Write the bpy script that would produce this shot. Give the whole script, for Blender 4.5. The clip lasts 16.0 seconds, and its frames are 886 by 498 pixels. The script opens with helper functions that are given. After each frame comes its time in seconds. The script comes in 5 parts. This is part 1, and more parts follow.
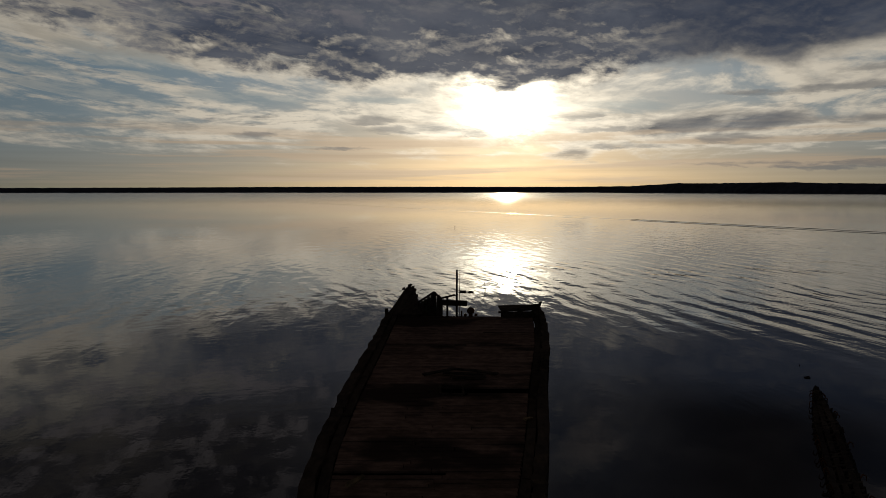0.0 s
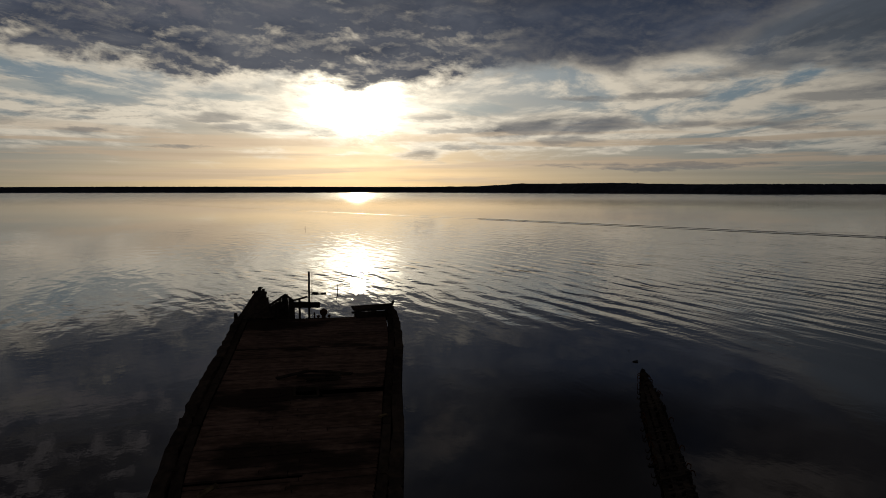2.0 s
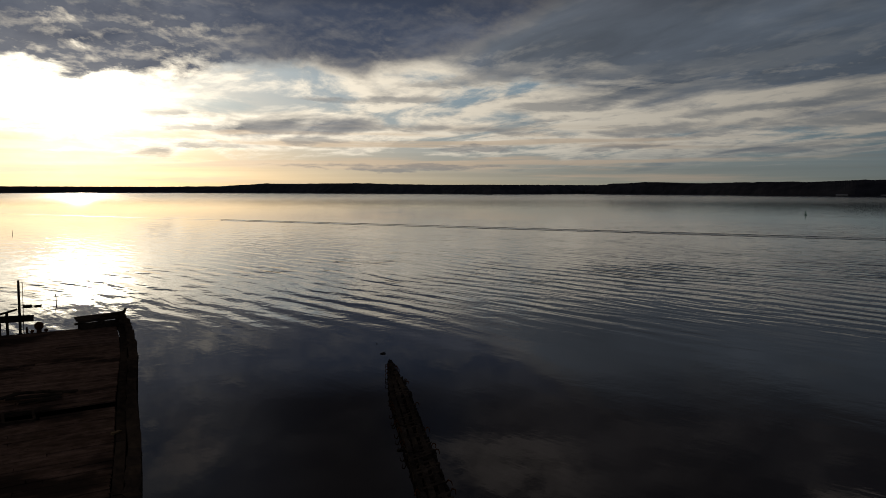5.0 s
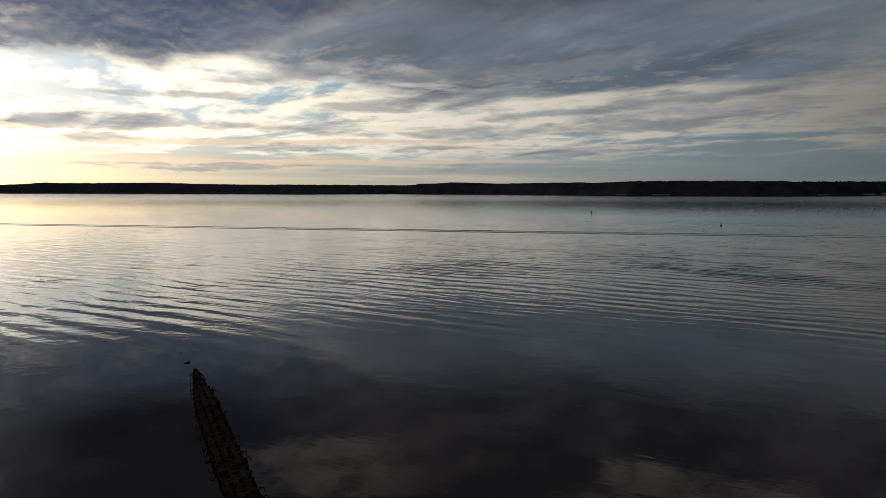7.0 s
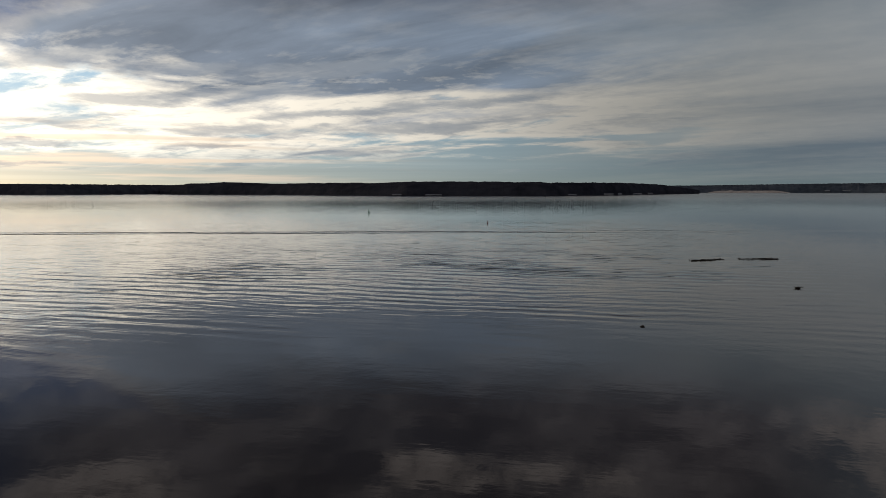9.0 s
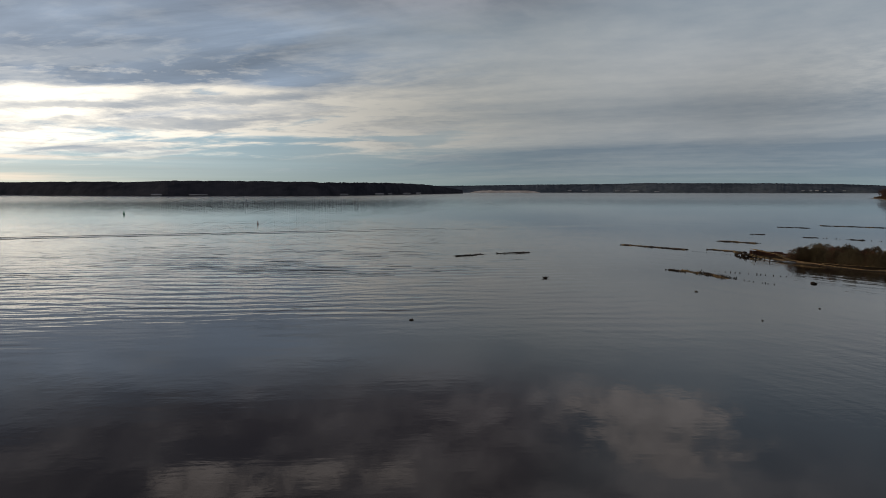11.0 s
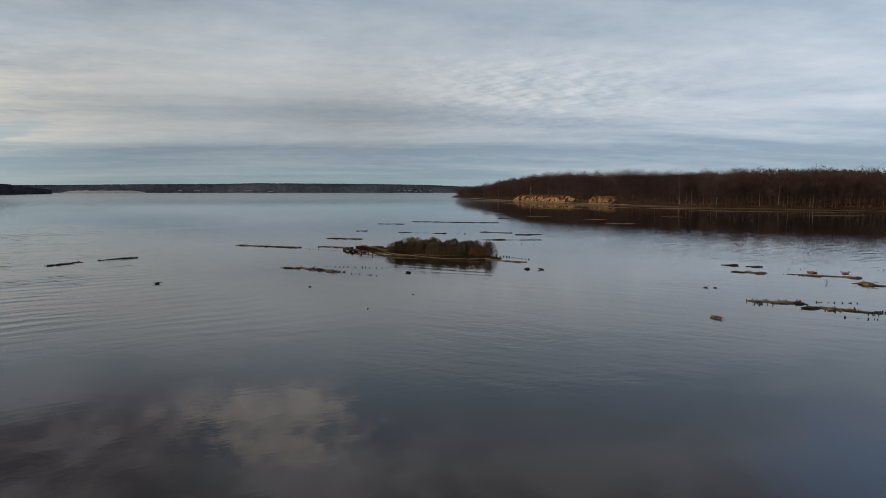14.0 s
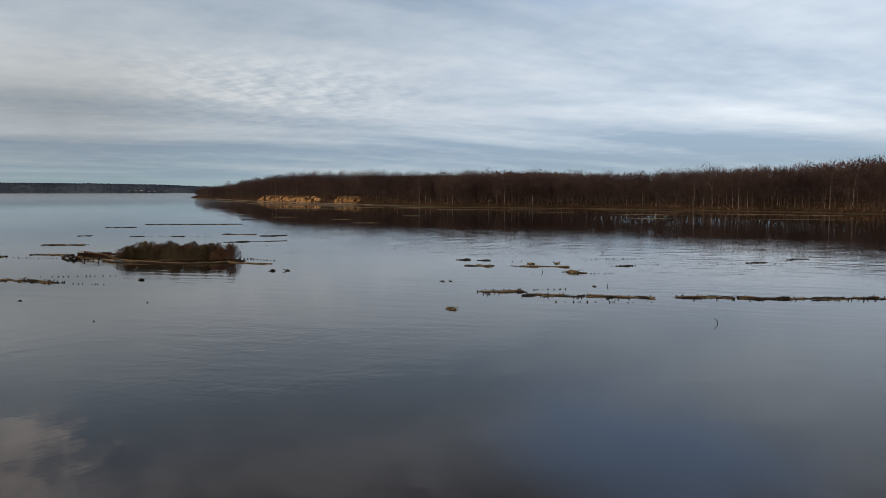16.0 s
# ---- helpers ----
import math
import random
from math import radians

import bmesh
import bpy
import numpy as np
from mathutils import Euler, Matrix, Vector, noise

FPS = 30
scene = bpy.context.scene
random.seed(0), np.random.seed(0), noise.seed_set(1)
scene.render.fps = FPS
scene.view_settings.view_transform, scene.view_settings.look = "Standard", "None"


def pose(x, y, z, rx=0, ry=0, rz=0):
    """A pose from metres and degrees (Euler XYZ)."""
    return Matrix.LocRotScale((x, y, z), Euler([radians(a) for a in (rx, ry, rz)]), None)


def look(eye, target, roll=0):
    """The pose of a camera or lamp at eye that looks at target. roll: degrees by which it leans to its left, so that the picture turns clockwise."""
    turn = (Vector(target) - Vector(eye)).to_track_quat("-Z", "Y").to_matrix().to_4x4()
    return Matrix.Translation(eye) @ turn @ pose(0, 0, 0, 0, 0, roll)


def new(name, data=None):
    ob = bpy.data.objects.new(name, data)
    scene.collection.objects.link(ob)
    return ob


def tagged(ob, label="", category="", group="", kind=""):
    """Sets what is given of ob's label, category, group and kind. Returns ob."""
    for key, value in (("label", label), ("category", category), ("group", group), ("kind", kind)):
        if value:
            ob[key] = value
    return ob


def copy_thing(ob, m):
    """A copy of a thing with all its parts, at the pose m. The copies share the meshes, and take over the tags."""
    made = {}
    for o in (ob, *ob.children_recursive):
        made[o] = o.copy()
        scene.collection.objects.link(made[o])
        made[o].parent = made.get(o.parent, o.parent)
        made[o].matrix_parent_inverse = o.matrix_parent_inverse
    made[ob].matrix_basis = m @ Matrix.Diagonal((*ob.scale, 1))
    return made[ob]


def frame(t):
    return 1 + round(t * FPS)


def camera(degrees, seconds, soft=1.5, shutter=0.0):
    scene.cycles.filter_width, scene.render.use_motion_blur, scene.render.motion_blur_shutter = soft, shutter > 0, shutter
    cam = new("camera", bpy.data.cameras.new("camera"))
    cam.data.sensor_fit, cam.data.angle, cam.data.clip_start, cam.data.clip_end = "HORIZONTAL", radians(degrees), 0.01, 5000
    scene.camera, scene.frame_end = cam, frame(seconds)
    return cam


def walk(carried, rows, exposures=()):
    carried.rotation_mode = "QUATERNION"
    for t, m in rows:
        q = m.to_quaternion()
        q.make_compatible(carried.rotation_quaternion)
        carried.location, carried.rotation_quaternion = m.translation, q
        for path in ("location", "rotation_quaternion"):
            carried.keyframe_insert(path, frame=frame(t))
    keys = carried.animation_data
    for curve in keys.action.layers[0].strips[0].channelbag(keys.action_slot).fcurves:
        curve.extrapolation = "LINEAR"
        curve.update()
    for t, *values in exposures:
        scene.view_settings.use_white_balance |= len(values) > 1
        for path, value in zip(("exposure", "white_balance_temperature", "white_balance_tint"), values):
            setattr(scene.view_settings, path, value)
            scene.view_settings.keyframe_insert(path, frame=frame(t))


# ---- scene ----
import functools

# The drone hovers and turns to its right: seconds, x, y, z, heading, pitch, roll.
cam = camera(64.61, 16.0, 0.9)
PATH = [
    (0.0, 0.000, 0.000, 11.000, 0.000, -4.750, 0.013),
    (0.5, 0.015, -0.138, 11.002, -2.711, -4.755, 0.031),
    (1.0, -0.038, -0.220, 11.018, -5.898, -4.754, -0.003),
    (1.5, -0.061, -0.330, 11.046, -8.992, -4.753, -0.001),
    (2.0, -0.077, -0.444, 11.060, -12.133, -4.755, 0.022),
    (2.5, -0.087, -0.548, 11.069, -15.426, -4.751, 0.026),
    (3.0, -0.123, -0.622, 11.068, -18.771, -4.758, 0.005),
    (3.5, -0.148, -0.710, 11.051, -22.185, -4.755, 0.008),
    (3.7, -0.153, -0.738, 11.043, -23.465, -4.748, 0.001),
    (5.8, 0.017, -0.467, 10.819, -39.294, -4.756, 0.019),
    (6.0, -0.016, -0.520, 10.832, -41.084, -4.756, 0.016),
    (6.5, -0.114, -0.668, 10.874, -44.832, -4.747, 0.021),
    (7.0, -0.179, -0.865, 10.915, -47.962, -4.749, 0.020),
    (7.5, -0.284, -1.024, 10.942, -51.948, -4.740, 0.026),
    (8.0, -0.363, -1.141, 10.965, -56.163, -4.735, 0.019),
    (8.5, -0.371, -1.173, 10.971, -61.161, -4.740, 0.041),
    (9.0, -0.408, -1.219, 10.950, -65.925, -4.741, 0.017),
    (9.2, -0.428, -1.239, 10.943, -67.697, -4.744, 0.014),
    (11.3, -1.131, -1.607, 10.952, -87.373, -4.751, 0.010),
    (11.5, -1.200, -1.629, 10.958, -89.425, -4.749, 0.032),
    (12.0, -1.375, -1.684, 10.976, -94.528, -4.755, 0.036),
    (12.5, -1.557, -1.689, 10.993, -99.789, -4.748, 0.026),
    (13.0, -1.750, -1.667, 11.003, -104.894, -4.751, 0.006),
    (13.5, -1.907, -1.575, 11.020, -110.015, -4.752, 0.018),
    (14.0, -2.078, -1.497, 11.044, -115.079, -4.750, -0.003),
    (14.5, -2.264, -1.394, 11.066, -120.199, -4.745, -0.005),
    (15.0, -2.477, -1.342, 11.080, -125.300, -4.743, 0.019),
    (15.5, -2.650, -1.358, 11.090, -130.354, -4.738, 0.008),
    (16.0, -2.791, -1.368, 11.095, -135.564, -4.741, 0.013),
]
EXPOSURES = [(0.0, 0.0), (2.0, 0.05), (3.5, 0.15), (6.0, 1.05), (7.0, 1.37), (8.0, 1.68), (9.0, 1.95), (11.5, 2.55), (12.5, 2.75), (14.0, 2.88), (16.0, 2.98)]
walk(cam, [(t, pose(x, y, z, 90 + pitch, roll, yaw)) for t, x, y, z, yaw, pitch, roll in PATH], EXPOSURES)

# ---------------------------------------------------------------- sky and sun
SUN_AZ, SUN_EL = 5.2, 7.2      # degrees clockwise from +y, degrees up


class Val:
    """A number socket in a node tree, with ordinary arithmetic."""

    def __init__(self, tree, sock):
        self.tree, self.sock = tree, sock

    def op(self, kind, *others):
        n = self.tree.nodes.new("ShaderNodeMath")
        n.operation = kind
        for i, v in enumerate((self, *others)):
            if isinstance(v, Val):
                self.tree.links.new(v.sock, n.inputs[i])
            else:
                n.inputs[i].default_value = v
        return Val(self.tree, n.outputs[0])

    def __add__(self, o): return self.op("ADD", o)
    def __radd__(self, o): return self.op("ADD", o)
    def __sub__(self, o): return self.op("SUBTRACT", o)
    def __rsub__(self, o): return (self * -1.0) + o
    def __mul__(self, o): return self.op("MULTIPLY", o)
    def __rmul__(self, o): return self.op("MULTIPLY", o)
    def __truediv__(self, o): return self.op("DIVIDE", o)
    def lo(self, o): return self.op("MINIMUM", o)
    def hi(self, o): return self.op("MAXIMUM", o)
    def clip(self): return self.hi(0.0).lo(1.0)
    def exp(self): return self.op("EXPONENT")
    def sin(self): return self.op("SINE")

    def step(self, a, b):
        """0 below a, 1 above b, smooth between."""
        n = self.tree.nodes.new("ShaderNodeMapRange")
        n.interpolation_type = "SMOOTHSTEP"
        self.tree.links.new(self.sock, n.inputs["Value"])
        n.inputs["From Min"].default_value, n.inputs["From Max"].default_value = a, b
        return Val(self.tree, n.outputs["Result"])

    def bell(self, centre, width):
        d = (self - centre) / width
        return (d * d * -1.0).exp()


def vec3(tree, x, y, z):
    n = tree.nodes.new("ShaderNodeCombineXYZ")
    for i, v in enumerate((x, y, z)):
        if isinstance(v, Val):
            tree.links.new(v.sock, n.inputs[i])
        else:
            n.inputs[i].default_value = v
    return n.outputs[0]


def noise3(tree, vector, scale, detail=4.0, rough=0.55, lacunarity=2.0, distort=0.0):
    n = tree.nodes.new("ShaderNodeTexNoise")
    tree.links.new(vector, n.inputs["Vector"])
    for key, v in (("Scale", scale), ("Detail", detail), ("Roughness", rough), ("Lacunarity", lacunarity), ("Distortion", distort)):
        n.inputs[key].default_value = v
    return Val(tree, n.outputs["Fac"])


def blend(tree, fac, a, b, mode="MIX"):
    """Colours a to b by fac; a, b are sockets or tuples."""
    n = tree.nodes.new("ShaderNodeMix")
    n.data_type, n.blend_type, n.clamp_factor = "RGBA", mode, True
    for i, v in ((0, fac), (6, a), (7, b)):
        if isinstance(v, Val):
            tree.links.new(v.sock, n.inputs[i])
        elif isinstance(v, bpy.types.NodeSocket):
            tree.links.new(v, n.inputs[i])
        elif isinstance(v, tuple):
            n.inputs[i].default_value = (*v, 1.0)
        else:
            n.inputs[i].default_value = v
    return n.outputs[2]


def grow(tree, colour, fac):
    """A colour times a number."""
    n = tree.nodes.new("ShaderNodeVectorMath")
    n.operation = "SCALE"
    if isinstance(colour, tuple):
        n.inputs[0].default_value = colour
    else:
        tree.links.new(colour, n.inputs[0])
    if isinstance(fac, Val):
        tree.links.new(fac.sock, n.inputs["Scale"])
    else:
        n.inputs["Scale"].default_value = fac
    return n.outputs[0]


def plus(tree, a, b):
    n = tree.nodes.new("ShaderNodeVectorMath")
    n.operation = "ADD"
    tree.links.new(a, n.inputs[0])
    tree.links.new(b, n.inputs[1])
    return n.outputs[0]


def make_sky():
    world = bpy.data.worlds.new("sky")
    scene.world = world
    world.use_nodes = True
    t = world.node_tree
    t.nodes.clear()
    coord = t.nodes.new("ShaderNodeTexCoord")
    split = t.nodes.new("ShaderNodeSeparateXYZ")
    t.links.new(coord.outputs["Generated"], split.inputs[0])
    x, y, z0 = (Val(t, o) for o in split.outputs)
    z = z0.op("ABSOLUTE")
    az = x.op("ARCTAN2", y) * 57.2958
    el = z.op("ARCSINE") * 57.2958
    se, sa = radians(SUN_EL), radians(SUN_AZ)
    dot = x * (math.sin(sa) * math.cos(se)) + y * (math.cos(sa) * math.cos(se)) + z * math.sin(se)
    gamma = dot.lo(1.0).op("ARCCOSINE") * 57.2958                   # degrees from the sun
    fade = (gamma * -0.0345).exp()
    far_side = gamma.step(50.0, 105.0)
    # the sky between the clouds
    sky = t.nodes.new("ShaderNodeTexSky")
    sky.sky_type, sky.sun_disc = "NISHITA", False
    sky.sun_elevation, sky.sun_rotation = radians(SUN_EL), radians(SUN_AZ)
    sky.air_density, sky.dust_density, sky.ozone_density = 1.0, 2.0, 1.5
    low = (el * -0.42).exp()
    haze = plus(t, plus(t, grow(t, (0.50, 0.34, 0.11), (gamma * -0.07).exp()), grow(t, (0.40, 0.35, 0.24), fade)), grow(t, (0.026, 0.049, 0.056), 1.0))
    blue = plus(t, grow(t, (0.10, 0.21, 0.31), (gamma * -0.030).exp()), grow(t, (0.040, 0.056, 0.074), 1.0))
    clear = blend(t, low, blue, haze)
    clear = blend(t, 0.15, clear, grow(t, sky.outputs[0], 0.06))
    # a flat layer of cloud, seen in perspective; its streets run towards azimuth 15
    zz = z + 0.075
    px, py = x / zz, y / zz
    along = px * 0.26 + py * 0.966
    across = px * 0.966 - py * 0.26
    big = noise3(t, vec3(t, across, along * 0.5, 0.0), 0.42, 3.0, 0.5, distort=0.3)
    body_at = lambda shift: noise3(t, vec3(t, across, along * 0.55 + shift, 2.0), 1.25, 9.0, 0.60, distort=0.3)
    mid, mid2 = body_at(0.0), body_at(0.09)
    puff_at = lambda shift: noise3(t, vec3(t, across, along * 0.9 + shift, 4.7), 3.6, 6.0, 0.62, distort=0.08)
    puff, puff2 = puff_at(0.0), puff_at(0.05)
    cell_at = lambda shift: noise3(t, vec3(t, az * 0.30 + el * 0.10, el * 0.62 + shift, 21.0), 1.0, 9.0, 0.62, distort=0.18)
    cell, cell2 = cell_at(0.0), cell_at(-0.24)
    shade = noise3(t, vec3(t, az * 0.11, el * 0.24, 26.0), 1.0, 5.0, 0.55, distort=0.6)
    cirrus = noise3(t, vec3(t, az * 0.15 + el * 0.10, el * 1.05 + az * 0.125, 33.0), 1.0, 8.0, 0.66, distort=0.35)
    soft = noise3(t, vec3(t, across, along * 0.45, 7.7), 0.8, 4.0, 0.5, distort=0.5)
    streak = noise3(t, vec3(t, az * 0.045, el * 1.15, 3.0), 1.0, 6.0, 0.55, distort=0.25)
    lens = noise3(t, vec3(t, az * 0.085, el * 0.62, 8.0), 1.0, 5.0, 0.5, distort=0.5)
    sheet = noise3(t, vec3(t, az * 0.075 + el * 0.06, el * 0.40 + az * 0.045, 17.0), 1.0, 9.0, 0.64, distort=0.45)
    wisp = noise3(t, vec3(t, across * 1.15, along * 1.5, 40.0), 1.5, 7.0, 0.58, distort=0.2)
    # broken streaks of middle cloud
    left_side = 1.0 - az.step(-16.0, 2.0)
    grain = left_side * el.step(3.0, 6.0) * 0.22 + 0.06
    amount = mid * (1.0 - left_side * 0.75) + sheet * left_side * 0.75 + (big - 0.5) * (0.45 - left_side * 0.3) + (puff - 0.5) * grain + (cell - 0.5) * left_side * 0.25
    aside = az.step(24.0, 46.0) * el.step(8.5, 12.0)                # the smooth grey shelf to the right
    bias = el.step(0.8, 4.0) * 0.16 + el.step(8.0, 13.0) * 0.10 + az.step(48.0, 85.0) * el.step(3.0, 8.0) * 0.30 - (1.0 - el.step(1.5, 4.0)) * 0.04 - left_side * el.bell(7.0, 2.6) * 0.09 - az.bell(16.0, 7.0) * el.bell(6.8, 1.2) * 0.10 + aside * 0.3 + az.bell(46.0, 15.0) * el.bell(6.0, 3.6) * 0.14
    cover = (amount + bias).step(0.55, 0.70)
    rim = ((mid - mid2) * 4.0 + (puff - puff2) * grain * 12.0) * (1.0 - aside * 0.85)
    weight = amount + el.step(6.0, 14.0) * 0.10 - left_side * (0.20 - el.step(8.0, 11.0) * 0.10) + left_side * el.step(9.5, 14.0) * (0.14 + (cell - 0.5) * 0.9) + az.step(26.0, 55.0) * el.step(6.5, 11.0) * (1.0 - az.step(95.0, 125.0)) * 0.75
    depth = weight.step(0.50, 0.72) * (1.0 - far_side * 0.45) + (soft - 0.36) * far_side * (1.3 - az.step(120.0, 160.0) * 0.7)
    bright = (1.0 - depth + rim).clip()
    lit = plus(t, grow(t, (1.06, 0.93, 0.72), fade), grow(t, (0.062, 0.066, 0.070), 1.0))
    fibre = noise3(t, vec3(t, across * 1.6, along * 0.5, 12.0), 0.9, 6.0, 0.58, distort=0.4)
    dark = grow(t, plus(t, grow(t, (0.100, 0.094, 0.090), (gamma * -0.03).exp()), grow(t, (0.034, 0.047, 0.065), 1.0)), fibre * 1.9 + 0.02)
    cloud = blend(t, bright, dark, lit)
    colour = blend(t, cover * (el.step(0.8, 4.2) * 0.93 + 0.07), clear, cloud)
    # the soft grey overcast on the side away from the sun
    calm = noise3(t, vec3(t, across, along * 0.32, 15.0), 0.62, 5.0, 0.50, distort=0.35)
    mottle = (puff - puff2) * 2.2 * az.bell(122.0, 10.0) * el.bell(8.0, 2.2)
    shine = ((calm - 0.5) * 2.6 + (puff - 0.5) * 0.5 + 0.42 + el.bell(8.5, 4.5) * 0.22 + (fibre - 0.5) * 0.3 + mottle - el.bell(3.2, 1.6) * az.step(95.0, 120.0) * 0.35).clip()
    warm = 1.0 - az.step(70.0, 105.0)
    veil_lit = blend(t, warm, (0.087, 0.091, 0.093), (0.116, 0.110, 0.094))
    veil_dark = blend(t, warm, (0.038, 0.048, 0.059), (0.039, 0.048, 0.054))
    overcast = blend(t, shine, veil_dark, veil_lit)
    opening = calm.step(0.52, 0.62) * el.step(9.0, 12.0) * az.step(132.0, 150.0)
    overcast = blend(t, opening * 0.8, overcast, (0.060, 0.092, 0.130))
    overcast = blend(t, (el * -0.6).exp() * 0.9, overcast, clear)
    colour = blend(t, az.step(68.0, 96.0), colour, overcast)
    # thin level streaks near the horizon
    peach = plus(t, grow(t, (0.78, 0.57, 0.36), fade), grow(t, (0.045, 0.052, 0.058), 1.0))
    colour = blend(t, streak.step(0.47, 0.60) * el.step(0.3, 1.0) * (1.0 - el.step(3.6, 6.0)) * (1.0 - gamma.step(42.0, 64.0)) * 0.8, colour, peach)
    level = noise3(t, vec3(t, az * 0.030, el * 1.7, 31.0), 1.0, 7.0, 0.60, distort=0.3)
    colour = grow(t, colour, 1.0 + (level - 0.5) * (1.0 - el.step(4.0, 7.0)) * (0.45 - az.step(55.0, 85.0) * 0.32))
    # wavering coordinates, so that the outlines of single clouds are torn
    wa = az + (sheet - 0.5) * 7.0 + (cell - 0.5) * 2.0
    we = el + (lens - 0.5) * 1.3 + (cell - 0.5) * 0.9 + (cirrus - 0.5) * 0.6

    def clouds(rows):
        """How far inside any of the flat clouds: azimuth, elevation, half width, half height, slope."""
        inside = None
        for a, e, w, h, slope in rows:
            u, v = (wa - a) / w, (we - e - (wa - a) * slope) / h
            one = 1.0 - u * u - v * v
            inside = one if inside is None else inside.hi(one)
        return inside

    # thin fish-scale cloud drawn out on the side left of the sun
    scaled = (1.0 - az.step(-20.0, 2.0)) * el.step(4.5, 7.0)
    colour = blend(t, cirrus.step(0.47, 0.60) * scaled * 0.78, colour, grow(t, lit, 0.95))
    # clear blue gaps
    gaps = clouds([(-25.0, 7.0, 7.0, 0.75, -0.10), (-23.5, 9.3, 5.5, 1.0, -0.15), (-15.5, 7.1, 6.0, 0.6, -0.04), (-30.0, 8.9, 4.0, 0.6, -0.20), (15.0, 6.5, 4.5, 0.55, 0.0), (-5.5, 7.2, 5.0, 0.5, 0.0), (-28.0, 5.8, 5.0, 0.4, -0.05)])
    colour = blend(t, (gaps + (cirrus - 0.5) * 3.4).step(-0.1, 0.9) * 0.66, colour, grow(t, blend(t, 0.35, blue, haze), 1.12))
    # flattened grey clouds, low over the river
    slab = clouds([(-4.8, 4.85, 2.2, 0.42, 0.0), (1.9, 4.4, 1.3, 0.30, 0.0), (19.0, 5.1, 2.8, 0.60, 0.0), (21.4, 3.9, 2.6, 0.45, 0.0), (25.5, 5.3, 3.8, 0.70, 0.0), (31.0, 5.1, 3.0, 0.6, 0.0), (-5.7, 5.7, 2.2, 0.33, 0.0), (10.6, 6.0, 2.6, 0.36, 0.05), (-15.0, 4.4, 1.8, 0.33, 0.0)])
    slab = slab.hi(clouds([(36.8, 4.7, 4.6, 0.6, 0.0), (41.8, 6.6, 5.2, 0.60, 0.06), (37.5, 9.2, 5.5, 0.95, 0.14), (51.0, 7.5, 9.5, 0.72, 0.08), (51.0, 4.7, 7.0, 0.50, 0.05), (63.7, 5.0, 9.0, 0.50, 0.07), (46.4, 3.4, 4.0, 0.35, 0.02), (57.6, 2.9, 6.0, 0.33, 0.03), (29.0, 2.0, 10.0, 0.30, 0.0), (57.0, 9.6, 9.0, 0.75, 0.09)]))
    slab = slab.hi(clouds([(30.0, 7.4, 4.5, 0.42, 0.02), (24.0, 7.2, 3.4, 0.36, 0.0), (33.0, 8.4, 4.6, 0.40, 0.05), (45.0, 9.2, 5.6, 0.5, 0.10), (40.0, 5.6, 3.6, 0.28, 0.03), (57.0, 6.2, 6.6, 0.38, 0.07), (67.0, 7.0, 8.0, 0.5, 0.07), (35.0, 3.3, 4.6, 0.28, 0.0), (15.0, 3.4, 3.4, 0.26, 0.0), (13.0, 4.7, 2.4, 0.3, 0.0), (-9.0, 3.2, 3.0, 0.2, 0.0)]))
    colour = blend(t, (slab + (puff - 0.5) * 2.4 + (cirrus - 0.5) * 2.2 + (mid - 0.5) * 2.0).step(-0.2, 1.05) * 0.68, colour, plus(t, grow(t, (0.20, 0.175, 0.15), fade), grow(t, (0.040, 0.052, 0.066), 1.0)))
    # the dark bank over the sun, ragged below
    right = (az - 24.0).hi(0.0)
    left = (az + 3.0).lo(0.0)
    edge = right * right * 0.0155 + left * left * 0.0045 + 8.5 + az.step(9.0, 17.0) * 0.8
    broken = 1.0 - az.step(11.0, 19.0) * 0.78
    ragged = (cell - 0.5) * 6.0 * broken + (mid - 0.5) * 2.6 + (shade - 0.5) * 2.0
    over = el - edge + ragged
    bank = over.step(-0.7, 1.1) * (1.0 - az.step(44.0, 58.0)) * (az.step(-30.0, -18.0) * 0.55 + 0.45)
    fray = ((cell2 - cell) * 2.6 * broken + 0.04) * (1.0 - over.step(1.2, 6.5) * 0.80) + (1.0 - over.step(-0.3, 1.6)) * 0.40 + (0.42 - cell).hi(0.0) * 3.0 * broken * (1.0 - over.step(3.0, 7.0) * 0.6)
    slate = blend(t, (shade * 0.7 + cell * 0.3 - az.bell(25.0, 11.0) * 0.16 + az.bell(1.0, 8.0) * 0.05).step(0.34, 0.62), (0.031, 0.041, 0.066), (0.082, 0.090, 0.112))
    deep = blend(t, fray.clip(), slate, grow(t, lit, 0.60))
    colour = blend(t, bank * 0.97, colour, deep)
    colour = blend(t, cirrus.step(0.48, 0.62) * (1.0 - az.step(-24.0, -9.0)) * el.step(8.0, 11.0) * 0.50, colour, grow(t, lit, 0.62))
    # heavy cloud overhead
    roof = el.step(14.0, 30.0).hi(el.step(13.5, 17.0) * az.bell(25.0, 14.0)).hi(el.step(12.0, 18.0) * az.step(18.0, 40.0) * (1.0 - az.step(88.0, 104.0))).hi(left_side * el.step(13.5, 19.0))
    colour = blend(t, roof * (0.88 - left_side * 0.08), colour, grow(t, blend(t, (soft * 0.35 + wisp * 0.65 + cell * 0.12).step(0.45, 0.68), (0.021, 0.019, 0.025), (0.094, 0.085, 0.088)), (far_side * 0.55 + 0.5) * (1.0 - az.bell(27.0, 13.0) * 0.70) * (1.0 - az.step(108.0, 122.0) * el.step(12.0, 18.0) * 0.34)))
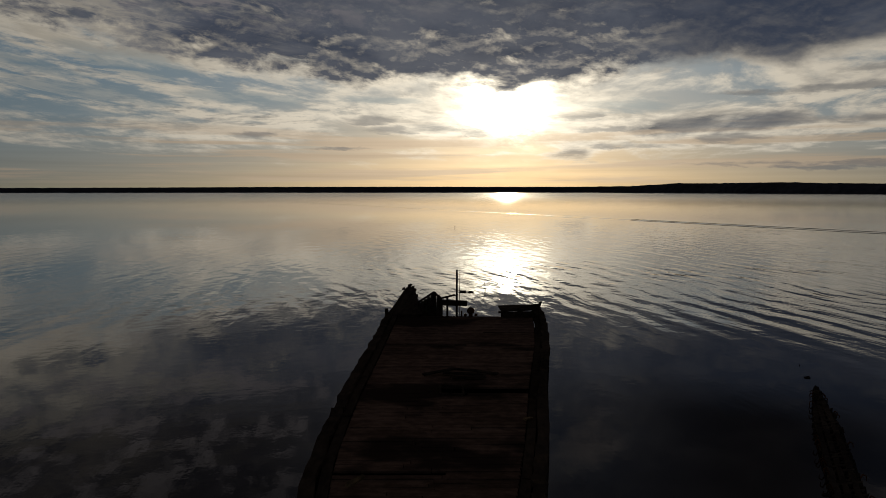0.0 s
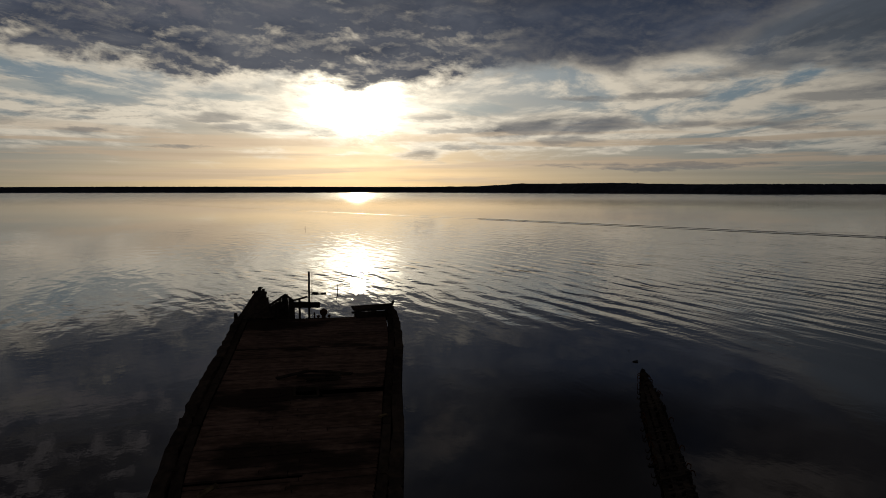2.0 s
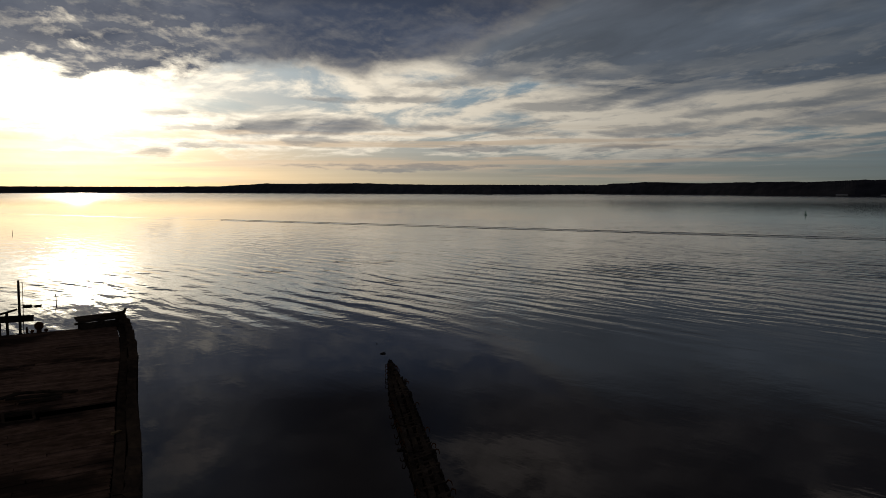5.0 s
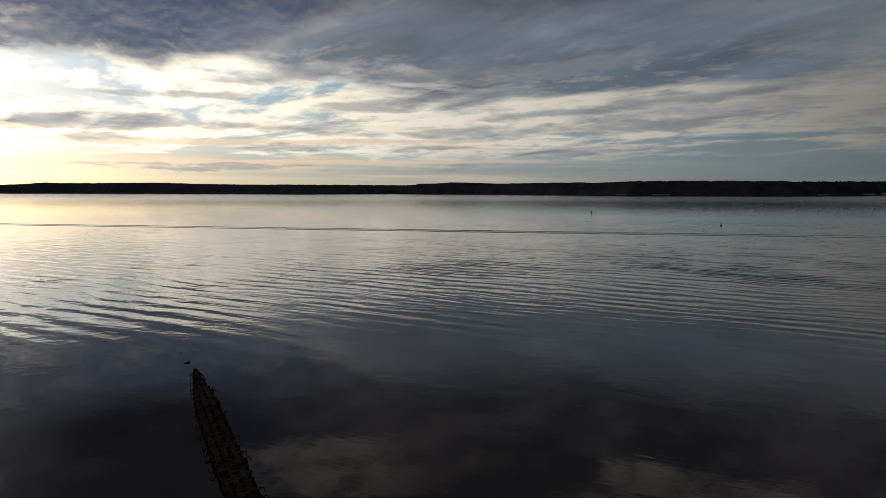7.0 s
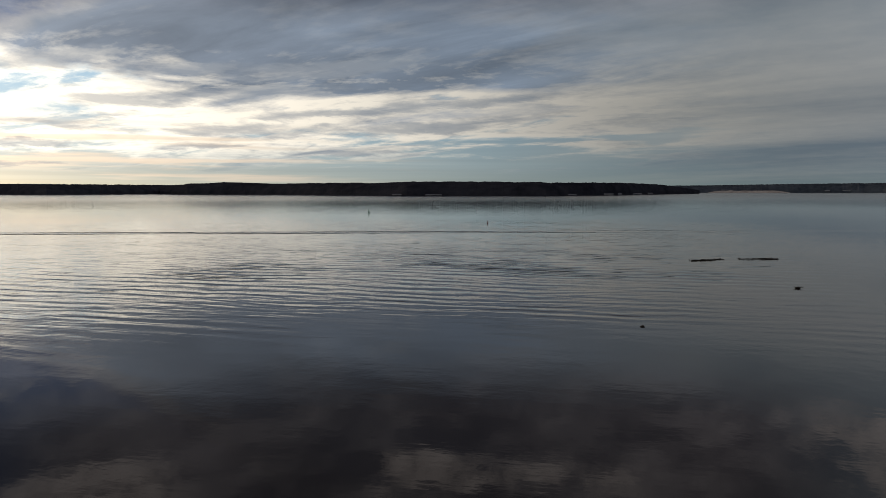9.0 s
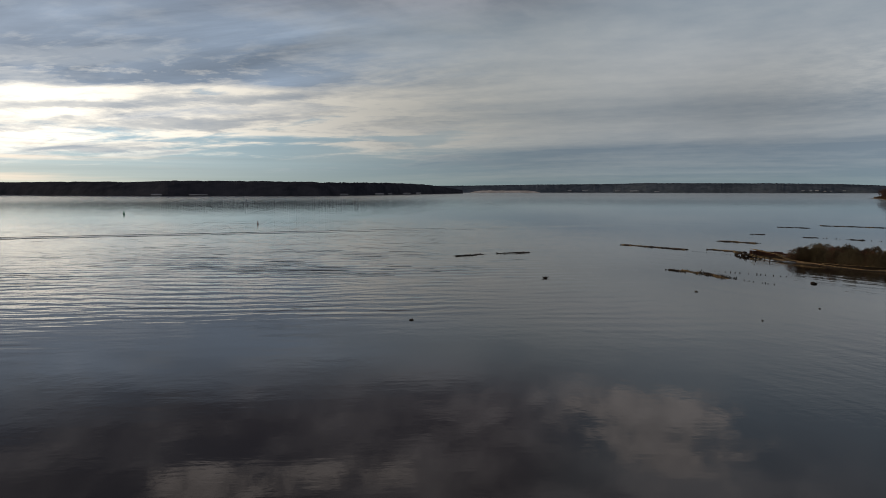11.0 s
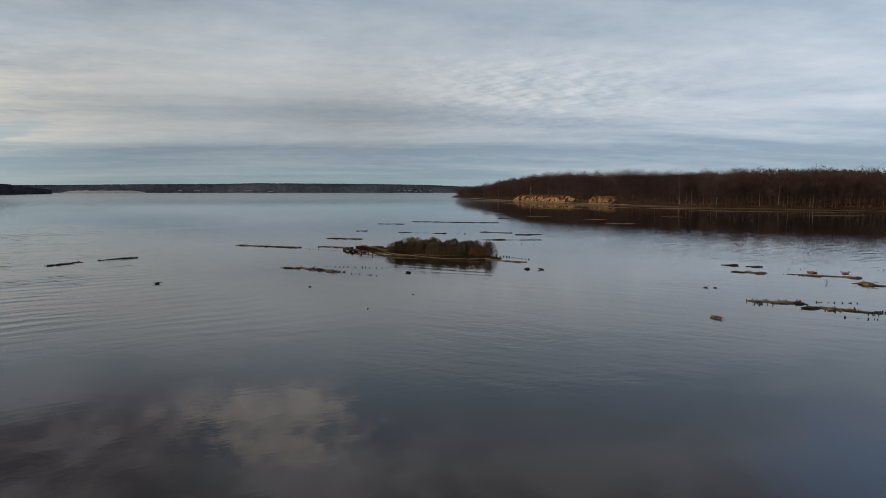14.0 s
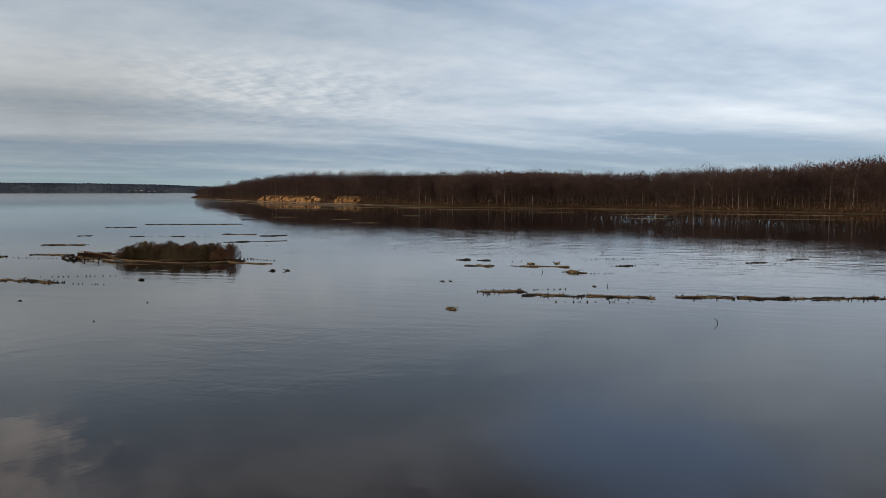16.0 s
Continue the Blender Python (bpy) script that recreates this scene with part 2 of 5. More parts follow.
    # brighter tatters in the heavy cloud
    tatter = az.bell(102.0, 8.0) * el.bell(17.4, 4.0) * el.step(14.2, 16.6) * 1.15 + az.bell(76.0, 10.0) * el.bell(22.6, 1.5) * 0.55 + az.bell(38.0, 7.0) * el.bell(22.0, 2.8) * 0.8 + az.bell(11.5, 3.5) * el.bell(19.5, 3.0) * 0.8 + az.bell(63.0, 6.0) * el.bell(22.5, 2.2) * 0.7
    colour = blend(t, (tatter * 0.9 + (shade - 0.5) * 1.5 + (cell - 0.5) * 2.2 + (wisp - 0.5) * 1.6).step(0.15, 0.80) * tatter.step(0.05, 0.60) * 0.62, colour, grow(t, (0.118, 0.104, 0.098), shade * 0.9 + cell * 1.3 - 0.15))
    # mottled high cloud left of the sun
    flecks = (cell * 0.75 + sheet * 0.25).step(0.49, 0.59) * (1.0 - az.step(-12.0, 4.0)) * el.step(11.5, 14.5) * (1.0 - el.step(19.0, 26.0) * 0.6)
    colour = blend(t, flecks * 0.68, colour, (0.170, 0.154, 0.158))
    # blue sky beyond the overcast
    gap = az.bell(152.0, 14.0) * el.bell(20.5, 5.0)
    colour = blend(t, (gap + (wisp - 0.5) * 1.0).step(0.10, 0.95) * 0.74, colour, (0.036, 0.056, 0.088))
    # the sun behind thin cloud
    veil = (0.35 + amount.step(0.35, 0.75) * 0.65) * (1.0 - bank * 0.95)
    du, dv = (az - SUN_AZ) / 1.75, el - 6.7
    blur = ((du * du + dv * dv).op("SQRT") + (cell - 0.5) * 5.0 + (mid - 0.5) * 3.0 + (cirrus - 0.5) * 2.5).hi(0.0)
    halo = (blur.bell(0.0, 1.35) * 10.0 + blur.bell(0.0, 3.0) * 1.0 + (gamma * -0.16).exp() * 0.28) * veil
    colour = plus(t, colour, grow(t, (1.0, 0.90, 0.68), halo))
    colour = grow(t, colour, 1.0 - az.bell(100.0, 24.0) * (1.0 - el.step(5.0, 12.0)) * 0.20 - az.bell(77.0, 12.0) * el.bell(6.0, 5.0) * 0.20 - az.bell(92.0, 8.0) * 0.06 - az.bell(108.0, 8.0) * el.bell(7.0, 4.0) * 0.18)
    colour = grow(t, colour, az.step(118.0, 165.0) * el.step(0.5, 7.0) * 0.34 + 1.0)
    colour = blend(t, az.step(106.0, 140.0), colour, blend(t, 1.0, colour, (0.975, 1.0, 1.045), "MULTIPLY"))
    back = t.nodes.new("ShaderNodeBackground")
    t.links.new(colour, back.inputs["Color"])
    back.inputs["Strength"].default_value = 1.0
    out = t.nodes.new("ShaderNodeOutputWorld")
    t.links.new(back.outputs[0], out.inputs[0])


make_sky()
sun = new("sun", bpy.data.lights.new("sun", "SUN"))
sun.data.energy, sun.data.angle, sun.data.color = 0.24, radians(1.0), (1.0, 0.80, 0.55)
sun.matrix_world = look((0, 0, 60), (-60 * math.sin(radians(SUN_AZ)), -60 * math.cos(radians(SUN_AZ)), 60 - 60 * math.tan(radians(SUN_EL))))

# ---------------------------------------------------------------- materials
def material(name):
    m = bpy.data.materials.new(name)
    m.use_nodes = True
    t = m.node_tree
    b = t.nodes["Principled BSDF"]
    return m, t, b


def place_of(t, kind="Object"):
    c = t.nodes.new("ShaderNodeTexCoord")
    return c.outputs[kind]


def world_place(t):
    g = t.nodes.new("ShaderNodeNewGeometry")
    return g.outputs["Position"]


def stretch(t, vector, sx, sy, sz, turn=0.0):
    n = t.nodes.new("ShaderNodeMapping")
    t.links.new(vector, n.inputs[0])
    n.inputs["Rotation"].default_value = (0, 0, turn)
    n.inputs["Scale"].default_value = (sx, sy, sz)
    return n.outputs[0]


def relief(t, b, height, distance, strength=1.0):
    n = t.nodes.new("ShaderNodeBump")
    n.inputs["Strength"].default_value, n.inputs["Distance"].default_value = strength, distance
    t.links.new(height.sock, n.inputs["Height"])
    t.links.new(n.outputs[0], b.inputs["Normal"])


def rough_stuff(name, dark, light, scale=2.0, squash=(1, 1, 1), rough=0.85, bump=0.02, spots=None, vary=0.35, spot_at=0.56, spot_scale=0.9):
    """Wood, soil, bark: two scales of tone, a chance tone for each object, fine relief."""
    m, t, b = material(name)
    p = stretch(t, world_place(t), *squash)
    broad = noise3(t, p, scale * 0.35, 3.0)
    grain = noise3(t, p, scale * 3.0, 6.0, 0.62)
    c = blend(t, (broad * 0.5 + grain * 0.7).step(0.38, 0.82), dark, light)
    info = t.nodes.new("ShaderNodeObjectInfo")
    c = grow(t, c, Val(t, info.outputs["Random"]) * vary + (1.0 - vary * 0.5))
    if spots:
        c = blend(t, noise3(t, p, scale * spot_scale, 5.0, 0.6).step(spot_at, spot_at + 0.10), c, spots)
    t.links.new(c, b.inputs["Base Color"])
    b.inputs["Roughness"].default_value = rough
    b.inputs["Specular IOR Level"].default_value = 0.0
    relief(t, b, grain + broad * 0.5, bump)
    return m


def water_material():
    m, t, b = material("river_water")
    p = world_place(t)
    split = t.nodes.new("ShaderNodeSeparateXYZ")
    t.links.new(p, split.inputs[0])
    x, y = Val(t, split.outputs[0]), Val(t, split.outputs[1])
    r = (x * x + y * y).op("SQRT")
    # the ripples run towards azimuth 80
    over = x * 0.985 + y * 0.174
    down = x * 0.174 - y * 0.985
    bend = noise3(t, vec3(t, over * 0.02, down * 0.02, 0.0), 1.0, 2.0) * 9.0
    swell = noise3(t, vec3(t, over * 0.62 + bend, down * 0.16, 1.0), 1.0, 2.0, 0.4)
    # in the bay the ripples lie the other way
    bay = 1.0 - y.step(-30.0, 18.0)
    over2 = x * 0.5 - y * 0.866
    down2 = x * 0.866 + y * 0.5
    swell2 = noise3(t, vec3(t, over2 * 0.62 + bend, down2 * 0.10, 8.0), 1.0, 2.0, 0.45)
    swell = swell * (1.0 - bay) + swell2 * bay * 0.30
    chop = noise3(t, vec3(t, over * 2.6 + bend, down * 0.42, 5.0), 1.0, 2.0, 0.5)
    lull = noise3(t, vec3(t, x * 0.011, y * 0.011, 3.0), 1.0, 3.0).step(0.36, 0.62)
    open_water = r.step(46.0, 74.0) * (x.step(-45.0, 15.0) * 0.65 + 0.35)
    amount = open_water * (lull * 0.25 + 0.75) * (1.0 - r.step(140.0, 300.0) * 0.80 - r.step(450.0, 1100.0) * 0.15) + 0.025
    # the wake of a boat that has gone by
    s = x * 0.889 + y * 0.457 - 185.0
    wake = (s * 0.75).sin() * s.bell(0.0, 5.0) * (y.step(-20.0, 130.0) * 0.85 + 0.15)
    wander = noise3(t, vec3(t, over * 0.09, down * 0.11, 2.0), 1.0, 3.0) * 9.0
    train = (over * 2.0 + bend * 1.6 + wander).sin() * (1.0 - bay) * noise3(t, vec3(t, over * 0.045, down * 0.05, 6.0), 1.0, 2.0).step(0.30, 0.72)
    # fine wind ripples, in patches
    breeze = noise3(t, vec3(t, x * 0.035, y * 0.035, 11.0), 1.0, 3.0, 0.6).step(0.34, 0.62)
    fine = noise3(t, vec3(t, x * 1.2, y * 1.2, 9.0), 1.0, 3.0, 0.6) + noise3(t, vec3(t, over2 * 0.55, down2 * 0.22, 14.0), 1.0, 2.0, 0.5) * 1.6
    fine = fine * (breeze * 0.8 + 0.2) * (1.0 - r.step(90.0, 260.0) * 0.85)
    height = fine * (r.step(22.0, 55.0) * 0.75 + 0.25) * (bay * 1.3 + 1.0) * 0.0075 + train * amount * (1.0 - r.step(85.0, 150.0) * 0.93) * 0.040 + swell * amount * 0.10 + chop * (amount * 0.9 * (1.0 - bay * 0.6) + 0.15 * (1.0 - r.step(60.0, 160.0))) * 0.009 + wake * 0.10
    murk = noise3(t, vec3(t, x * 0.05, y * 0.05, 0.0), 1.0, 4.0)
    t.links.new(blend(t, murk, (0.0085, 0.0065, 0.0053), (0.017, 0.0128, 0.0098)), b.inputs["Base Color"])
    t.links.new((r.step(250.0, 900.0) * 0.08 + r.step(600.0, 1600.0) * 0.10 + 0.012).sock, b.inputs["Roughness"])
    b.inputs["IOR"].default_value = 1.333
    relief(t, b, height, 1.0)
    return m


WATER = water_material()
DECK_WOOD = rough_stuff("weathered_deck_wood", (0.045, 0.030, 0.022), (0.128, 0.083, 0.066), 1.2, (0.6, 0.9, 1), 0.85, 0.02, (0.024, 0.017, 0.014), 0.40, 0.50, 0.20)
TAR_WOOD = rough_stuff("tarred_hull_wood", (0.012, 0.010, 0.009), (0.045, 0.034, 0.026), 1.2, (1, 0.4, 1), 0.8, 0.02)
WET_WOOD = rough_stuff("wet_rotten_wood", (0.013, 0.011, 0.010), (0.044, 0.036, 0.030), 1.5, (1, 1, 1), 0.8, 0.02)
GREY_WOOD = rough_stuff("sunbleached_driftwood", (0.040, 0.030, 0.020), (0.19, 0.136, 0.076), 1.5, (1, 1, 1), 0.85, 0.02, (0.07, 0.06, 0.04))
IRON = rough_stuff("rusted_iron", (0.025, 0.012, 0.007), (0.11, 0.045, 0.02), 3.0, rough=0.75)
SOIL = rough_stuff("reedy_soil", (0.06, 0.045, 0.025), (0.20, 0.15, 0.08), 0.8, bump=0.05)
SAND = rough_stuff("pale_shore_sand", (0.20, 0.15, 0.10), (0.40, 0.32, 0.22), 0.15, bump=0.1)
CLAY = rough_stuff("ochre_clay_bluff", (0.10, 0.050, 0.022), (0.42, 0.25, 0.11), 0.30, (1, 1, 0.35), 0.9, 0.25, (0.030, 0.017, 0.011), spot_at=0.47)
BUSH = rough_stuff("shrub_twigs", (0.035, 0.034, 0.018), (0.13, 0.115, 0.06), 0.6, rough=0.9)
TWIGS = rough_stuff("bare_twigs", (0.020, 0.014, 0.014), (0.086, 0.057, 0.051), 0.08, rough=0.9)
BARK = rough_stuff("grey_bark", (0.022, 0.017, 0.015), (0.070, 0.055, 0.048), 0.7, (1, 1, 0.3))
PALE_BARK = rough_stuff("pale_sycamore_bark", (0.09, 0.075, 0.064), (0.26, 0.225, 0.19), 0.7, (1, 1, 0.3))
FOREST_FLOOR = rough_stuff("leaf_litter", (0.045, 0.028, 0.018), (0.12, 0.075, 0.045), 0.05, bump=0.3)
# bare woods, their tone shifted to blue to paint in distance haze
FAR_WOODS = rough_stuff("distant_woods_haze_tint", (0.018, 0.020, 0.027), (0.046, 0.047, 0.056), 0.012, bump=0.4)
# the farthest bank: blue air haze is put into the base colour
HAZE_TINT_WOODS = rough_stuff("haze_tinted_woods", (0.026, 0.034, 0.045), (0.075, 0.088, 0.104), 0.012, bump=0.4)
FAR_SAND = rough_stuff("distant_pale_bank", (0.30, 0.26, 0.23), (0.50, 0.46, 0.42), 0.02, bump=0.5)
WHITE_WALL = rough_stuff("white_painted_wall", (0.20, 0.21, 0.22), (0.40, 0.40, 0.40), 0.05, bump=0.01)
GREY_ROOF = rough_stuff("grey_metal_roof", (0.20, 0.21, 0.23), (0.34, 0.35, 0.37), 0.05, bump=0.01)
RED_PAINT = rough_stuff("faded_red_paint", (0.05, 0.012, 0.010), (0.10, 0.028, 0.022), 2.0, bump=0.005)
GREEN_PAINT = rough_stuff("dark_green_paint", (0.015, 0.05, 0.03), (0.04, 0.10, 0.06), 2.0, bump=0.005)

# ---------------------------------------------------------------- mesh helpers
def part(name, bm, mat, parent=None, label=""):
    me = bpy.data.meshes.new(name)
    bm.to_mesh(me)
    bm.free()
    me.materials.append(mat)
    ob = new(name, me)
    if parent:
        ob.parent = parent
    if label:
        ob["label"] = label
    return ob


def thing(name, label, category, at=(0, 0, 0), turn=0.0, group=""):
    ob = new(name)
    ob.empty_display_size = 0.3
    ob.matrix_basis = pose(*at, 0, 0, turn)
    return tagged(ob, label, category, group)


def add_beam(bm, a, b, w, h, jag=0.0, steps=1, rng=random):
    """A squared timber from a to b, with worn, uneven faces."""
    a, b = Vector(a), Vector(b)
    d = (b - a).normalized()
    side = d.cross(Vector((0, 0, 1)))
    if side.length < 0.05:
        side = Vector((1, 0, 0)) - d * d.x
    side.normalize()
    up = side.cross(d)
    rings = []
    for i in range(steps + 1):
        f = i / steps
        c = a.lerp(b, f)
        ring = []
        for sx, sy in ((-1, -1), (1, -1), (1, 1), (-1, 1)):
            k = 1.0 + rng.uniform(-jag, jag)
            end = d * rng.uniform(-jag, jag) * w * 2.0 if i in (0, steps) else Vector()
            ring.append(bm.verts.new(c + side * (sx * w * 0.5 * k) + up * (sy * h * 0.5 * k) + end))
        rings.append(ring)
    for r0, r1 in zip(rings, rings[1:]):
        for k in range(4):
            bm.faces.new((r0[k], r0[(k + 1) % 4], r1[(k + 1) % 4], r1[k]))
    bm.faces.new(rings[0][::-1])
    bm.faces.new(rings[-1])


def add_pole(bm, a, b, r0, r1, sides=7):
    a, b = Vector(a), Vector(b)
    d = (b - a).normalized()
    side = d.orthogonal().normalized()
    up = d.cross(side)
    rings = []
    for c, r in ((a, r0), (b, r1)):
        rings.append([bm.verts.new(c + (side * math.cos(q) + up * math.sin(q)) * r) for q in (6.2832 * k / sides for k in range(sides))])
    for k in range(sides):
        bm.faces.new((rings[0][k], rings[0][(k + 1) % sides], rings[1][(k + 1) % sides], rings[1][k]))
    bm.faces.new(rings[0][::-1])
    bm.faces.new(rings[1])


def add_lump(bm, c, rx, ry, rz, rng, rough=0.25, div=2):
    made = bmesh.ops.create_icosphere(bm, subdivisions=div, radius=1.0)["verts"]
    off = rng.uniform(0, 90)
    for v in made:
        k = 1.0 + rough * noise.noise(v.co * 1.7 + Vector((off, off, 0))) * 1.6
        v.co = Vector((c[0] + v.co.x * rx * k, c[1] + v.co.y * ry * k, c[2] + v.co.z * rz * k))


def beam_part(name, a, b, w, h, mat, parent, jag=0.08, steps=3, label="", rng=random):
    bm = bmesh.new()
    add_beam(bm, a, b, w, h, jag, steps, rng)
    return part(name, bm, mat, parent, label)


def lerp_table(rows, x):
    return float(np.interp(x, [r[0] for r in rows], [r[1] for r in rows]))


# ---------------------------------------------------------------- water
def build_water():
    bm = bmesh.new()
    rings = [0, 15, 30, 60, 120, 250, 500, 1000, 2000, 4000, 7000]
    n = 64
    prev = [bm.verts.new((0, 0, 0))]
    for r in rings[1:]:
        ring = [bm.verts.new((r * math.cos(6.28319 * k / n), r * math.sin(6.28319 * k / n), 0)) for k in range(n)]
        for k in range(n):
            if len(prev) == 1:
                bm.faces.new((prev[0], ring[k], ring[(k + 1) % n]))
            else:
                bm.faces.new((prev[k], ring[k], ring[(k + 1) % n], prev[(k + 1) % n]))
        prev = ring
    tagged(part("water", bm, WATER), "calm wide river with soft ripples at dusk", "water", kind="structure")


build_water()

# ---------------------------------------------------------------- far shores
def polar(az, d):
    return d * math.sin(radians(az)), d * math.cos(radians(az))


def far_shore(name, label, rows, depth, seed, step, woods=None):
    """A wooded ridge: rows of azimuth, distance of its waterline, angle of its top above the eye's level."""
    rng = random.Random(seed)
    az0, az1 = rows[0][0], rows[-1][0]
    n = int((az1 - az0) / step)
    sides = []
    for i in range(n + 1):
        az = az0 + (az1 - az0) * i / n
        d = float(np.interp(az, [r[0] for r in rows], [r[1] for r in rows]))
        e = float(np.interp(az, [r[0] for r in rows], [r[2] for r in rows]))
        top = 11 + (d + depth * 0.5) * math.tan(radians(e))
        q = az * d * 0.017
        tree = 1.5 * noise.noise(Vector((q * 0.02, seed, 0))) + 1.3 * noise.noise(Vector((q * 0.09, seed, 4))) + rng.uniform(-0.2, 0.25)
        if rng.random() < 0.012:
            tree += rng.uniform(0.6, 1.6)
        prof = [(0, -0.5), (4, 0.6), (16, 1.2), (24, min(top * 0.45, 11) + tree), (depth * 0.25, top * 0.72 + tree), (depth * 0.5, top + tree), (depth, top * 0.6), (depth * 1.05, -1)]
        sides.append([(*polar(az, d + a + 14 * noise.noise(Vector((q * 0.01, 3, seed))) * (a < 30)), h) for a, h in prof])
    bm = bmesh.new()
    vs = [[bm.verts.new(p) for p in s] for s in sides]
    for s0, s1 in zip(vs, vs[1:]):
        for k in range(len(s0) - 1):
            bm.faces.new((s0[k], s1[k], s1[k + 1], s0[k + 1]))
    return tagged(part(name, bm, woods or FAR_WOODS), label, "woods", kind="stuff")


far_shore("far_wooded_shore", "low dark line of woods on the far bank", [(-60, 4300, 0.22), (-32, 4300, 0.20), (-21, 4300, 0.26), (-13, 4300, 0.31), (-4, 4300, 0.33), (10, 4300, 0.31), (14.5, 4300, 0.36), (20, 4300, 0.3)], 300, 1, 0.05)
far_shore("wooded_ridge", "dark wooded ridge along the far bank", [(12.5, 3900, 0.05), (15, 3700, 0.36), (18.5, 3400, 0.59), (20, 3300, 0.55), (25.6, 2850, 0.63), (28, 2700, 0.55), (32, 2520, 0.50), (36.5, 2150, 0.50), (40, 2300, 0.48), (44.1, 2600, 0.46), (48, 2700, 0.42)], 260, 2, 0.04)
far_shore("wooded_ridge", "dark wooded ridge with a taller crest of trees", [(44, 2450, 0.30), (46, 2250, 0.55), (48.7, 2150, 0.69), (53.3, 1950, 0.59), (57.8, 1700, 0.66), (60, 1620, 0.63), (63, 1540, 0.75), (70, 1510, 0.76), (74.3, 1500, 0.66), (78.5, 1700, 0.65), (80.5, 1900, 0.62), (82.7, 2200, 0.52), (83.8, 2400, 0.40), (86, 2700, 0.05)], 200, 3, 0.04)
far_shore("far_wooded_shore", "wooded bank far up the river, coloured pale blue for haze", [(80, 4200, 0.38), (86.8, 4200, 0.42), (92.3, 4200, 0.50), (98, 4200, 0.54), (100.5, 4100, 0.60), (109.6, 4000, 0.55), (114, 4000, 0.48), (116.5, 4000, 0.36), (120, 4000, 0.3), (130, 4000, 0.3)], 300, 4, 0.05, HAZE_TINT_WOODS)

# ---------------------------------------------------------------- wooded headland
SHORE = [(1420, -720), (1045, -502), (830, -445), (640, -388), (519, -374), (460, -370), (400, -358), (340, -345), (290, -355), (240, -372), (200, -385), (165, -378), (117, -383), (78, -378), (-20, -372), (-140, -350), (-330, -300), (-600, -260)]
SHORE_S = [0.0]
for p0, p1 in zip(SHORE, SHORE[1:]):
    SHORE_S.append(SHORE_S[-1] + math.dist(p0, p1))


@functools.lru_cache(maxsize=None)
def shore_at(s):
    """The point s metres along the waterline and the direction inland."""
    def q(v):
        return Vector((float(np.interp(v, SHORE_S, [p[0] for p in SHORE])), float(np.interp(v, SHORE_S, [p[1] for p in SHORE]))))
    d = (q(s + 45) - q(s - 45)).normalized()
    p = q(s)
    wob = noise.noise(Vector((s * 0.03, 0.5, 0))) * 5 + noise.noise(Vector((s * 0.11, 3.5, 0))) * 2
    inland = Vector((-d.y, d.x))
    return p + inland * wob, inland


def bluff_share(s):
    """1 where the bank is a bare clay cliff."""
    x = shore_at(s)[0].x
    a = min(1.0, max(0.0, min(x - 528, 676 - x) / 12.0))
    b = min(1.0, max(0.0, min(x - 461, 512 - x) / 8.0))
    return max(a, b)


def land_height(s, a):
    x = float(np.interp(s, SHORE_S, [p[0] for p in SHORE]))
    rise = 5.0 + 3.0 * noise.noise(Vector((s * 0.006, 7.0, 0)))
    rise += 4.0 * max(0.0, min(1.0, (x - 430) / 60.0))
    low_bank = max(0.0, min(1.0, (440 - x) / 40.0))
    if x > 640:
        rise *= max(0.12, 1.0 - (x - 640) / 420.0)
    hill = 8.0 * max(0.0, min(1.0, (150 - x) / 90.0)) * max(0.0, min(1.0, (a - 40) / 120.0))
    up = float(np.interp(a, [-8, 0, 6, 12, 30, 90, 200, 330], [-1.2, 0.0, 0.35, 0.9, rise * 0.7, rise * 1.15 + 3.0 * low_bank, rise * 1.5 + 4.0 * low_bank, rise * 1.6 + 4.0 * low_bank]))
    k = bluff_share(s)
    cliff = float(np.interp(a, [-8, 0, 6, 9.5, 12, 30, 90, 330], [-1.2, 0.0, 0.5, 1.2, 6.6, 7.4, 9, 10]))
    return up * (1 - k) + cliff * k + hill


def build_headland():
    bm = bmesh.new()
    steps = [-8, -2, 0, 3, 6, 9.5, 12, 18, 30, 60, 110, 200, 330]
    total = SHORE_S[-1]
    n = 420
    rows = []
    for i in range(n + 1):
        s = total * i / n
        p, inland = shore_at(s)
        rows.append([bm.verts.new((p.x + inland.x * a, p.y + inland.y * a, land_height(s, a) + (0.3 * noise.noise(Vector((s * 0.1, a * 0.1, 0))) if a > 4 else 0))) for a in steps])
    for r0, r1 in zip(rows, rows[1:]):
        for k in range(len(steps) - 1):
            bm.faces.new((r0[k], r1[k], r1[k + 1], r0[k + 1])).material_index = (1 if r0[0].co.x > 435 else 2) if k < 4 else 0
    bmesh.ops.recalc_face_normals(bm, faces=bm.faces)
    ob = part("headland_ground", bm, FOREST_FLOOR)
    ob.data.materials.append(SAND)
    ob.data.materials.append(SOIL)
    tagged(ob, "low headland with leaf litter and a strip of sand", "ground", kind="structure")


build_headland()


